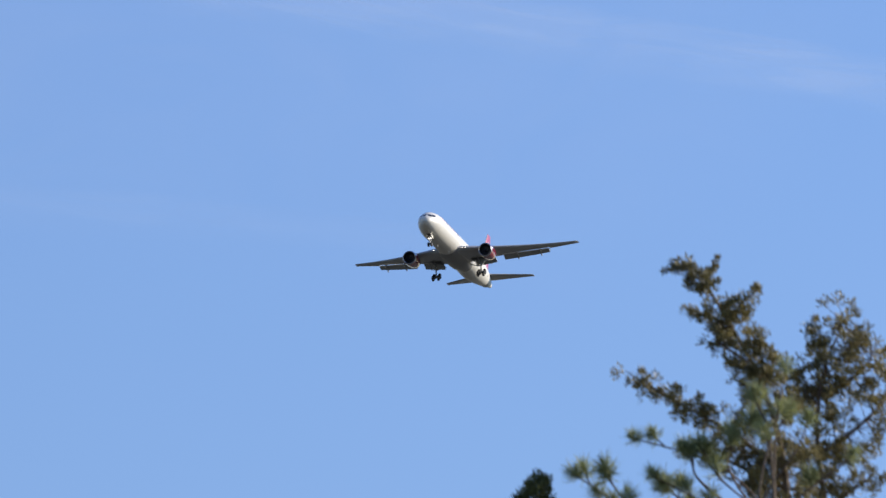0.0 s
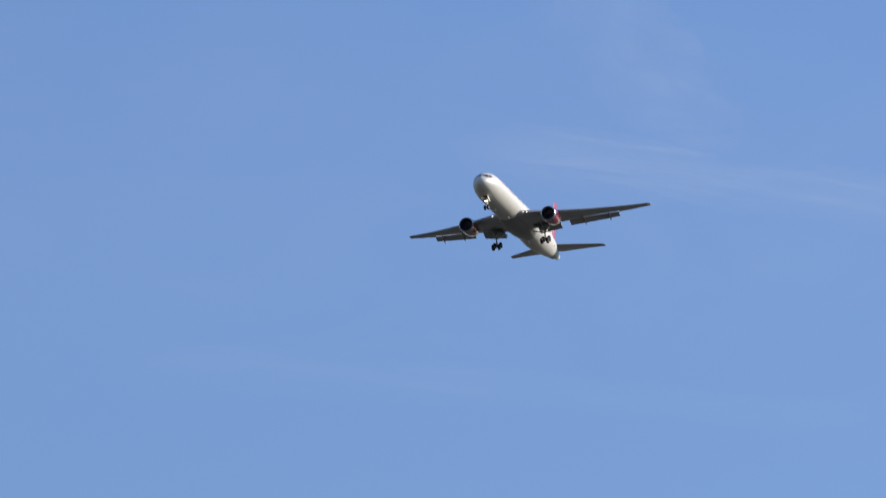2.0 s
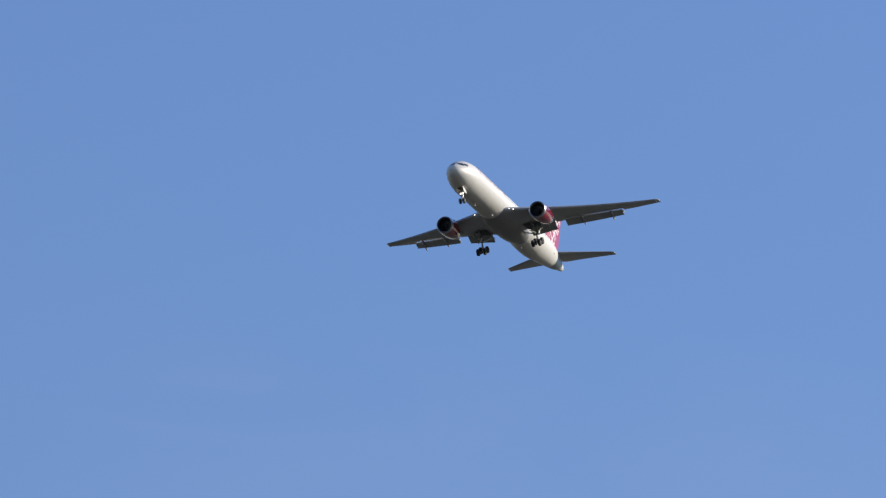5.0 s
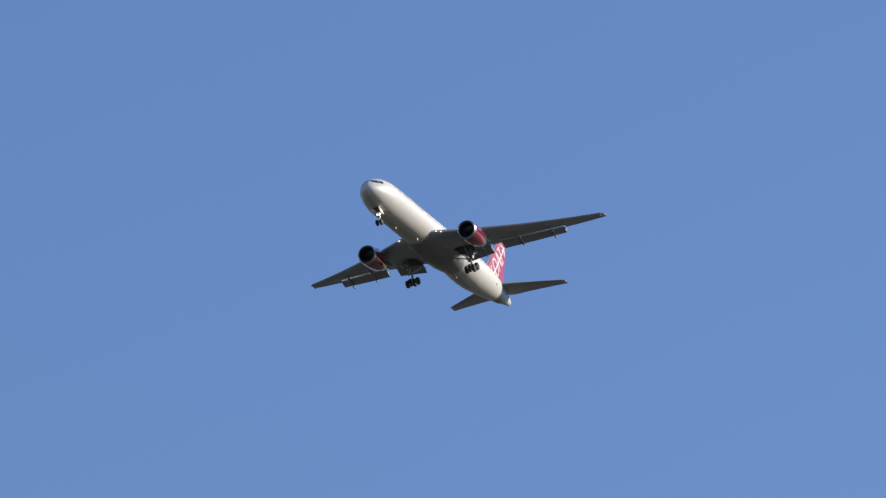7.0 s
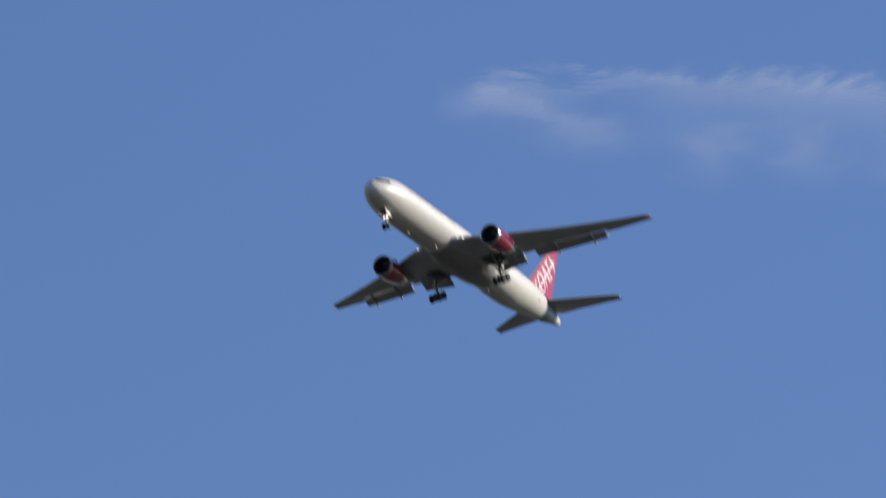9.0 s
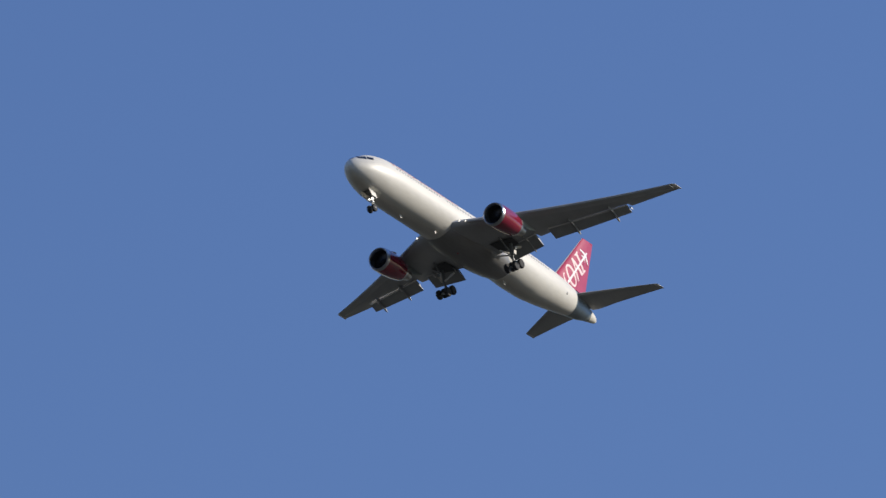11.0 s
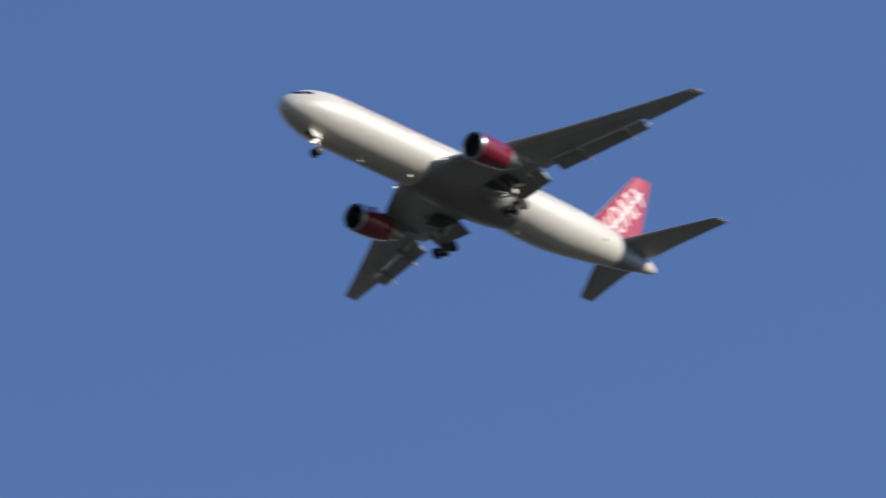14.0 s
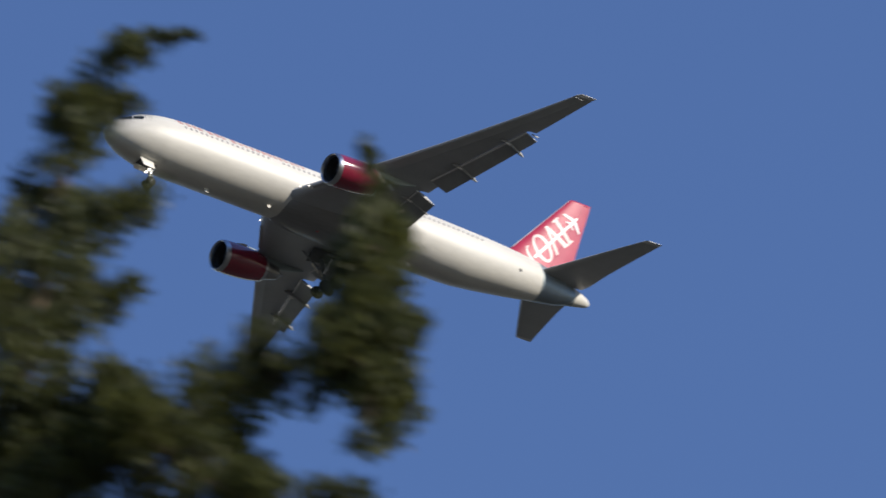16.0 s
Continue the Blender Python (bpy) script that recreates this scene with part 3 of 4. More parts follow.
# ---- tail
def build_tailplane(side):
    bm = bmesh.new()
    loft(bm, [[Vector((p.x, side * y, p.z)) for p in foil(x, y, z, c, t, -2)] for y, x, z, c, t in
              ((0.5, -47.1, 0.46, 6.2, 0.1), (1.2, -47.95, 0.52, 5.7, 0.1), (3.5, -49.6, 0.72, 4.4, 0.1), (6.5, -51.75, 0.99, 3.0, 0.095), (8.9, -53.5, 1.2, 1.9, 0.09))])
    tp = part("tailplane", bm, GREY, airliner, "dark grey swept tailplane")
    bm = bmesh.new()
    a = [Vector((p.x, side * 8.9, p.z)) for p in foil(-53.5, 8.9, 1.2, 1.91, 0.092, -2)]
    c = sum(a, Vector()) / len(a)
    loft(bm, [a, [Vector((mix(p.x, c.x, 0.05) - 0.1, side * 9.1, mix(p.z, c.z, 0.2))) for p in a], [Vector((mix(p.x, c.x, 0.15) - 0.2, side * 9.25, mix(p.z, c.z, 0.8))) for p in a]])
    part("tailplane_tip", bm, LIGHT, tp, "pale tailplane tip")


def fin_section(z):
    t = (z - 2.2) / (10.6 - 2.2)
    le, te = mix(-45.1, -53.5, t), mix(-52.5, -55.95, t)
    return le, te


def fin_y(x, z):
    le, te = fin_section(z)
    t = max(0.001, min(0.999, (le - x) / (le - te)))
    return 5 * 0.1 * (le - te) * (0.2969 * math.sqrt(t) - 0.126 * t - 0.3516 * t * t + 0.2843 * t ** 3 - 0.1015 * t ** 4) + 0.012


def fin_ring(z, c0=0.0, c1=1.0, grow=0.0):
    le, te = fin_section(z)
    return [Vector((p.x, p.y, z)) for p in foil(le, 0, z, le - te, 0.1, camber=0, up=(0, 1, 0), cut0=c0, cut1=c1, n=11)]


bm = bmesh.new()
loft(bm, [fin_ring(z, 0.0, 0.68) for z in (1.7, 3.5, 5.5, 7.5, 9.3, 10.6)])
fin = part("fin", bm, RED, airliner, "red tail fin with white emblem")
bm = bmesh.new()
loft(bm, [fin_ring(z, 0.684, 1.0) for z in (2.3, 4.5, 7.5, 10.55)])
part("rudder", bm, RED, fin, "red rudder")
bm = bmesh.new()
a = fin_ring(10.602)
c = sum(a, Vector()) / len(a)
loft(bm, [a, [Vector((mix(p.x, c.x, 0.03) - 0.08, p.y * 0.8, 10.72)) for p in a], [Vector((mix(p.x, c.x, 0.1) - 0.18, p.y * 0.2, 10.8)) for p in a]])
part("fin_cap", bm, RED, fin, "red fin cap")
bm = bmesh.new()
loft(bm, [[Vector((p.x + 0.02, p.y * 1.06, z)) for p in foil(fin_section(z)[0], 0, z, fin_section(z)[0] - fin_section(z)[1], 0.1, camber=0, up=(0, 1, 0), cut1=0.018, n=7)] for z in (3.0, 6.0, 10.6)])
part("fin_edge", bm, LIGHT, fin, "pale leading edge strip")


def emblem(name, outline, mat, side, label, lift=0.02):
    """A flat painted shape on the fin from an outline in emblem space: s along the rising text line, r across it."""
    o, d = Vector((-49.5, 3.9)), Vector((-4.15, 4.4)).normalized()
    across = Vector((-d.y, d.x)) if d.x > 0 else Vector((d.y, -d.x))
    bm = bmesh.new()
    pieces = []
    for q in outline:
        if len(q) != 4:
            pieces.append(q)
            continue
        for i in range(6):
            for j in range(2):
                pieces.append([tuple(mix(mix(q[0][c], q[1][c], fj), mix(q[3][c], q[2][c], fj), fi) for c in (0, 1)) for fi, fj in ((i / 6, j / 2), (i / 6, (j + 1) / 2), ((i + 1) / 6, (j + 1) / 2), ((i + 1) / 6, j / 2))])
    for strip_ in pieces:
        ring0, ring1 = [], []
        for s, r in strip_:
            q = o + d * (s * 1.13 - 0.22) + across * (r * 0.92)
            ring0.append(Vector((q.x, side * (fin_y(q.x, q.y) + lift), q.y)))
            ring1.append(Vector((q.x, side * (fin_y(q.x, q.y) - 0.05), q.y)))
        loft(bm, [ring1, ring0])
    part(name, bm, mat, fin, label, 0)


def arc(cs, cr, a, b, w, t0, t1, lean=0.0, n=14):
    """Short quads along an elliptic stroke."""
    out = []
    for k in range(n):
        q = []
        for t, g in ((k, 1), (k + 1, 1), (k + 1, 0), (k, 0)):
            ang = radians(mix(t0, t1, t / n))
            q.append((cs + (a - w * g) * math.cos(ang) + lean * (b - w * g) * math.sin(ang), cr + (b - w * g * 0.6) * math.sin(ang)))
        out.append(q)
    return out


for side in (1, -1):
    emblem("emblem_stroke", arc(-1.42, 0.35, 0.6, 0.95, 0.3, 70, 230, 0.15, 12), MARK2, side, "pale curved stroke")
    emblem("emblem_ring", arc(0.1, 0.1, 1.05, 1.5, 0.42, 0, 360, 0.15, 22), MARK2, side, "pale oval ring")
    emblem("emblem_peak", [[(1.0, -1.35), (1.35, -1.35), (2.38, 1.4), (2.08, 1.5)], [(2.05, 1.5), (2.42, 1.5), (3.05, -1.35), (2.45, -1.35)]], MARK2, side, "pale peak shape")
    emblem("emblem_bar", [[(3.2, -1.3), (3.65, -1.3), (3.95, 1.35), (3.5, 1.35)], [(2.95, -1.4), (3.95, -1.4), (3.95, -1.2), (2.95, -1.2)], [(3.2, 1.25), (4.2, 1.25), (4.2, 1.45), (3.2, 1.45)]], MARK2, side, "pale upright bar")
    emblem("emblem_swoosh", [[(mix(-1.5, 5.0, k / 10), -0.2 + 0.06 * k / 10), (mix(-1.5, 5.0, (k + 1) / 10), -0.2 + 0.06 * (k + 1) / 10), (mix(-1.5, 5.0, (k + 1) / 10), 0.12), (mix(-1.5, 5.0, k / 10), 0.12)] for k in range(10)], MARK, side, "white rising stripe", 0.03)
    emblem("emblem_aircraft", [[(4.9, -0.22), (6.1, -0.08), (6.25, 0.02), (6.1, 0.12), (4.9, 0.2)], [(5.35, 0.1), (5.8, 0.1), (5.15, 1.25), (4.92, 1.2)], [(5.35, -0.1), (5.8, -0.1), (5.25, -1.25), (5.02, -1.2)],
         [(4.85, 0.1), (5.05, 0.1), (4.75, 0.55), (4.6, 0.5)], [(4.85, -0.1), (5.05, -0.1), (4.8, -0.55), (4.65, -0.5)]], MARK, side, "small white aircraft emblem", 0.032)


# ---- landing gear
def wheel(parent, c, r, w, hub, label):
    bm = bmesh.new()
    prof = [(-0.5, 0.55), (-0.5, 0.78), (-0.42, 0.93), (-0.22, 1.0), (0.22, 1.0), (0.42, 0.93), (0.5, 0.78), (0.5, 0.55)]
    lathe(bm, c, (0, 1, 0), [(s * w, q * r) for s, q in prof], 24, 0)
    lathe(bm, c, (0, 1, 0), [(-0.42 * w, 0.2 * r), (-0.44 * w, 0.5 * r), (-0.36 * w, 0.56 * r), (0.36 * w, 0.56 * r), (0.44 * w, 0.5 * r), (0.42 * w, 0.2 * r)], 20, 1)
    part("wheel", bm, [TYRE, hub], parent, label)


def build_main_gear(side):
    g = new("main_gear")
    g.parent = airliner
    tagged(g, "lowered four-wheel main landing gear")
    y = side * 4.72
    piv = Vector((-27.9, y, -4.9))
    bm = bmesh.new()
    tube(bm, (-27.6, side * 4.75, -1.6), (-27.8, y, -3.5), 0.2, 0.19, 14)
    tube(bm, (-27.8, y, -3.4), piv, 0.13, 0.13, 12)
    part("strut", bm, SHADED_GEAR, g, "oleo strut, under-wing shade put into its grey")
    for k, (a, b, r) in enumerate((((-27.7, side * 4.6, -3.5), (-27.2, side * 2.9, -3.2), 0.1), ((-27.3, side * 4.7, -3.2), (-25.4, side * 4.5, -1.9), 0.09), ((-27.8, y, -3.6), (-28.4, y, -4.15), 0.06), ((-28.4, y, -4.15), (-28.0, y, -4.8), 0.05))):
        bm = bmesh.new()
        tube(bm, a, b, r)
        # first brace is white as if sunlit, the others carry the shade colour
        part("brace", bm, MARK if k == 0 else SHADED_GEAR, g, "side brace, sunlight put into its white" if k == 0 else "brace, under-wing shade put into its grey")
    d = Vector((math.cos(radians(30)), 0, -math.sin(radians(30))))
    bm = bmesh.new()
    tube(bm, piv - d * 0.85, piv + d * 0.85, 0.13, 0.13, 10)
    for s in (-1, 1):
        tube(bm, piv + d * 0.71 * s + Vector((0, -0.62, 0)), piv + d * 0.71 * s + Vector((0, 0.62, 0)), 0.08)
    part("bogie_beam", bm, SHADED_GEAR, g, "bogie beam, tilted toes down")
    for s in (-1, 1):
        for q in (-1, 1):
            wheel(g, piv + d * 0.71 * s + Vector((0, 0.57 * q, 0)), 0.585, 0.44, HUB, "black tyre on a dark hub")
    bm = bmesh.new()
    slab(bm, [(-27.45, y + side * 0.42, -3.0), (-28.0, y + side * 0.42, -3.0), (-27.95, y + side * 0.36, -3.5), (-27.5, y + side * 0.36, -3.5)], (0, side * 0.06, 0))
    part("gear_door", bm, WHITE, g, "white strut door")
    bm = bmesh.new()
    slab(bm, [(-26.6, side * 2.7, -2.85), (-28.4, side * 2.7, -2.8), (-28.3, side * 2.55, -3.15), (-26.7, side * 2.55, -3.2)], (0, side * 0.05, 0))
    part("bay_door", bm, CANOE, g, "small grey bay door")
    bm = bmesh.new()
    slab(bm, [(-27.5, y + side * 0.6, -3.05), (-28.9, y + side * 0.65, -2.35), (-28.9, y + side * 0.72, -2.1), (-27.4, y + side * 0.68, -2.75)], (0, side * 0.05, 0))
    part("wing_door", bm, WHITE, g, "white wing-hinged gear door")
    bm = bmesh.new()
    tube(bm, (-26.0, side * 4.1, -3.35), (-27.1, y, -3.55), 0.09, 0.09, 8)
    part("drag_link", bm, WHITE, g, "white drag link")


ng = new("nose_gear")
ng.parent = airliner
tagged(ng, "lowered twin-wheel nose gear with lamps")
bm = bmesh.new()
tube(bm, (-5.4, 0, -2.2), (-5.1, 0, -3.7), 0.15, 0.14, 12)
tube(bm, (-5.1, 0, -3.6), (-4.9, 0, -4.62), 0.1, 0.1, 12)
part("strut", bm, LIGHT, ng, "pale oleo strut")
for a, b in (((-5.15, 0.05, -3.65), (-5.5, 0.05, -4.1)), ((-5.5, 0.05, -4.1), (-5.0, 0.05, -4.55))):
    bm = bmesh.new()
    tube(bm, a, b, 0.07, 0.05)
    part("torque_link", bm, LIGHT, ng, "pale torque link")
bm = bmesh.new()
lathe(bm, (-5.1, 0, -3.62), (0.1, 0, -1), [(0.0, 0.15), (0.02, 0.2), (0.16, 0.2), (0.18, 0.15)], 14)
part("steering_collar", bm, METAL, ng, "polished steering collar")
bm = bmesh.new()
tube(bm, (-5.1, 0, -3.5), (-6.3, 0, -2.5), 0.07)
part("drag_brace", bm, LIGHT, ng, "drag brace")
bm = bmesh.new()
tube(bm, (-4.9, -0.5, -4.68), (-4.9, 0.5, -4.68), 0.08)
part("axle", bm, LIGHT, ng)
for q in (-1, 1):
    wheel(ng, Vector((-4.9, 0.31 * q, -4.68)), 0.47, 0.34, LIGHT, "black tyre on a pale grey hub")
    bm = bmesh.new()
    slab(bm, [(-3.75, q * 0.52, -2.62), (-5.15, q * 0.52, -2.74), (-5.1, q * 0.68, -3.55 if q > 0 else -3.1), (-3.95, q * 0.68, -3.48 if q > 0 else -3.05)], (0, q * 0.05, 0))
    part("gear_door", bm, WHITE, ng, "open white nose gear door")
    bm = bmesh.new()
    lathe(bm, (-4.85, q * 0.21, -3.42), (1, 0, -0.12), [(-0.12, 0.06), (-0.02, 0.13), (0.02, 0.12), (0.05, 0.03)], 12)
    part("taxi_light", bm, LAMP, ng, "lit nose gear lamp")
# nose wheel bay: no hollow, a dark plate carries its shade
bm = bmesh.new()
slab(bm, [(-3.9, -0.36, -2.7), (-5.6, -0.36, -2.87), (-5.6, 0.4, -2.87), (-3.9, 0.4, -2.7)], (0, 0, -0.04))
part("wheel_bay_shade", bm, DARK, ng, "dark plate for the shaded hollow of the open nose wheel bay")

for side in (1, -1):
    build_wing(side, "wing")
    build_engine(side)
    build_tailplane(side)
    build_main_gear(side)

# ---------------------------------------------------------------- trees
A_SPOT, A_RIGHT = Vector((1.75, 44.12, 14.70)), Vector((0.9997, 0.0108, -0.0225))
A_LEFT = [
    [(0.00, -0.06, 0.22), (-0.05, 0.32, 0.19), (-0.17, 0.70, 0.16), (-0.31, 0.95, 0.13), (-0.45, 1.18, 0.07), (-0.59, 1.31, 0.03)],
    [(-0.49, 1.25, 0.03), (-0.43, 1.29, 0.01), (-0.39, 1.37, 0.00)],
    [(-0.56, 1.31, 0.02), (-0.67, 1.30, 0.00)],
    [(-0.36, 0.96, 0.04), (-0.24, 1.06, 0.04), (-0.16, 1.12, 0.03)],
    [(-0.31, 0.88, 0.06), (-0.43, 1.00, 0.04), (-0.54, 1.06, 0.03)],
    [(-0.05, 0.16, 0.16), (-0.35, 0.38, 0.11), (-0.60, 0.52, 0.08), (-0.90, 0.70, 0.04)],
    [(-0.22, 0.73, 0.07), (-0.42, 0.87, 0.04)],
    [(-0.09, 0.60, 0.09), (-0.17, 0.85, 0.06)],
    [(-0.03, 0.07, 0.13), (-0.35, 0.24, 0.09), (-0.56, 0.29, 0.06)]]
A_HIGH = [
    [(0.22, -0.11, 0.17), (0.17, 0.33, 0.19), (0.21, 0.68, 0.18), (0.31, 0.93, 0.17), (0.33, 1.0, 0.13)],
    [(0.21, 0.55, 0.13), (0.46, 0.76, 0.16), (0.48, 0.88, 0.13)],
    [(0.19, 0.21, 0.19), (0.49, 0.46, 0.18), (0.6, 0.65, 0.15)],
    [(0.16, 0.52, 0.09), (0.03, 0.68, 0.06)],
    [(0.28, -0.04, 0.13), (0.50, 0.11, 0.13)],
    [(0.24, 0.71, 0.09), (0.15, 0.95, 0.05)]]
P_LIMBS = [
    [(-0.19, -0.15), (-0.17, 0.10), (-0.09, 0.38), (-0.04, 0.65)],
    [(-0.17, -0.06), (-0.35, 0.13), (-0.53, 0.22), (-0.85, 0.31)],
    [(-0.17, -0.06), (0.00, 0.19), (0.08, 0.36)],
    [(-0.85, -0.15), (-1.02, 0.01), (-1.19, 0.12)],
    [(-0.35, -0.15), (-0.56, -0.03), (-0.75, 0.07)],
    [(-0.35, 0.13), (-0.31, 0.29), (-0.24, 0.39)],
    [(-0.85, -0.15), (-0.94, -0.03), (-1.02, 0.08)],
    [(0.00, -0.06), (0.19, 0.10), (0.31, 0.19)],
    [(-0.13, 0.29), (-0.18, 0.44), (-0.19, 0.50)],
    [(-0.50, 0.04), (-0.55, 0.16), (-0.59, 0.21)],
    [(-0.10, 0.29), (-0.03, 0.44)],
    [(-0.19, -0.12), (-0.41, 0.08), (-0.50, 0.24)],
    [(-0.53, -0.15), (-0.63, -0.01), (-0.69, 0.05)]]
N_LIMBS = [
    [(-1.36, -0.18, 0.12), (-1.42, -0.08, 0.12), (-1.40, 0.01, 0.07), (-1.39, 0.08, 0.03)]]
B_SPOT, B_RIGHT = Vector((-12.02, 11.69, 14.30)), Vector((0.7207, 0.6925, -0.0340))
B_NEAR_STEM = [(-0.06, -0.03, 0.16), (0.23, 0.07, 0.14), (0.48, 0.21, 0.13), (0.70, 0.29, 0.11), (0.815, 0.43, 0.085), (0.835, 0.58, 0.055), (0.83, 0.69, 0.026), (0.82, 0.78, 0.010), (0.805, 0.87, 0.003)]
B_NEAR_SHOOTS = [
    (0.10, 0.64, -0.23, -0.08, 0.11), (0.12, -0.07, 0.13, 0.00, 0.09), (0.24, 0.08, -0.20, -0.31, 0.09), (0.30, -0.07, 0.05, 0.01, 0.07),
    (0.38, 0.10, -0.25, 0.21, 0.07), (0.40, 0.11, -0.21, 0.37, 0.07), (0.41, 0.20, -0.14, 0.00, 0.05), (0.45, 0.14, -0.13, 0.00, 0.06),
    (0.50, 0.11, -0.06, 0.00, 0.05), (0.56, -0.08, -0.03, 0.00, 0.05), (0.59, -0.13, -0.12, 0.00, 0.05), (0.62, -0.08, 0.05, 0.00, 0.05),
    (0.65, 0.06, -0.03, 0.00, 0.03), (0.71, -0.05, 0.02, 0.00, 0.02)]
B_FAR_STEM = [(-0.11, -0.03, 0.25), (-0.07, 0.23, 0.18), (-0.03, 0.49, 0.15), (0.0, 0.70, 0.12), (0.03, 0.86, 0.075), (0.08, 0.99, 0.04), (0.15, 1.08, 0.025), (0.24, 1.125, 0.012), (0.34, 1.14, 0.00)]
B_FAR_SHOOTS = [
    (0.07, 0.18, -0.08, 0.00, 0.12), (0.14, -0.22, 0.57, 0.21, 0.11), (0.24, 0.23, 0.07, -0.03, 0.07), (0.34, 0.25, 0.11, -0.15, 0.07),
    (0.50, -0.04, 0.07, -0.23, 0.04), (0.02, -0.10, 0.16, 0.00, 0.15), (0.03, 0.14, 0.08, 0.00, 0.13), (0.58, 0.13, 0.04, 0.10, 0.03),
    (0.72, 0.09, 0.0, 0.00, 0.02)]


def curve_points(pts, n=5):
    """A smooth line through control points (Catmull-Rom), n steps a span."""
    p = [pts[0]] + list(pts) + [pts[-1]]
    out = []
    for a, b, c, d in zip(p, p[1:], p[2:], p[3:]):
        for k in range(n):
            t = k / n
            out.append(0.5 * (2 * b + (c - a) * t + (2 * a - 5 * b + 4 * c - d) * t * t + (3 * b - a - 3 * c + d) * t ** 3))
    out.append(pts[-1])
    return out


def stem(bm, pts, r0, r1, n=7):
    """A tapered limb along a line."""
    rings = []
    for i, p in enumerate(pts):
        d = (pts[min(i + 1, len(pts) - 1)] - pts[max(i - 1, 0)]).normalized()
        u = d.orthogonal().normalized()
        v = d.cross(u)
        r = mix(r0, r1, i / (len(pts) - 1)) * random.uniform(0.88, 1.12)
        rings.append([p + u * (math.cos(a) * r) + v * (math.sin(a) * r) for a in (2 * math.pi * k / n for k in range(n))])
    # keep neighbouring rings from twisting against each other
    for a, b in zip(rings, rings[1:]):
        s = min(range(n), key=lambda k: sum((a[i] - b[(i + k) % n]).length for i in range(n)))
        b[:] = b[s:] + b[:s]
    loft(bm, rings)


class Leaves:
    """Collects many small blades and joins them into one mesh."""

    def __init__(self):
        self.co, self.fa = [], []

    def blade(self, p, d, length, width):
        s = d.cross(Vector((random.gauss(0, 1), random.gauss(0, 1), random.gauss(0, 1)))).normalized() * width * 0.5
        k = len(self.co)
        bend = Vector((0, 0, random.uniform(-0.1, 0.1))) * length
        self.co += [p, p + d * length * 0.45 + s + bend, p + d * length, p + d * length * 0.45 - s + bend]
        self.fa.append((k, k + 1, k + 2, k + 3))

    def spray(self, c, out, size, n, length, width):
        """A tuft of scale-leaved twigs round a centre, reaching outward and up."""
        for _ in range(n):
            q = Vector((random.gauss(0, 1), random.gauss(0, 1), random.gauss(0, 1)))
            q = q.normalized() * size * random.random() ** 0.55
            d = (out * 0.9 + q.normalized() * 0.9 + Vector((0, 0, 0.5)) + Vector((random.gauss(0, 0.4), random.gauss(0, 0.4), random.gauss(0, 0.4)))).normalized()
            self.blade(c + q, d, length * random.uniform(0.5, 1.3), width * random.uniform(0.7, 1.4))

    def brush(self, c, out, size, n, width):
        """A bottle-brush of long needles at a twig's end."""
        for _ in range(n):
            q = Vector((random.gauss(0, 1), random.gauss(0, 1), random.gauss(0, 1))).normalized()
            d = (q + out * 0.85).normalized()
            self.blade(c + out * random.uniform(-0.5, 0.2) * size, d, size * random.uniform(0.65, 1.15), width)

    def build(self, name, mat, parent, label):
        me = bpy.data.meshes.new(name)
        me.from_pydata(self.co, [], self.fa)
        me.materials.append(mat)
        ob = new(name, me)
        ob.parent = parent
        return tagged(ob, label)


def world_of(spot, right, depth_way):
    up = Vector((0, 0, 1)) - right * right.z
    up = (up - depth_way * up.dot(depth_way)).normalized()
    # a thing seen steeply from below stands taller than it looks
    up = up * math.hypot(1.0, (spot.z - EYE) / spot.xy.length)
    return lambda x, y, z=0.0: spot + right * x + up * y + depth_way * z


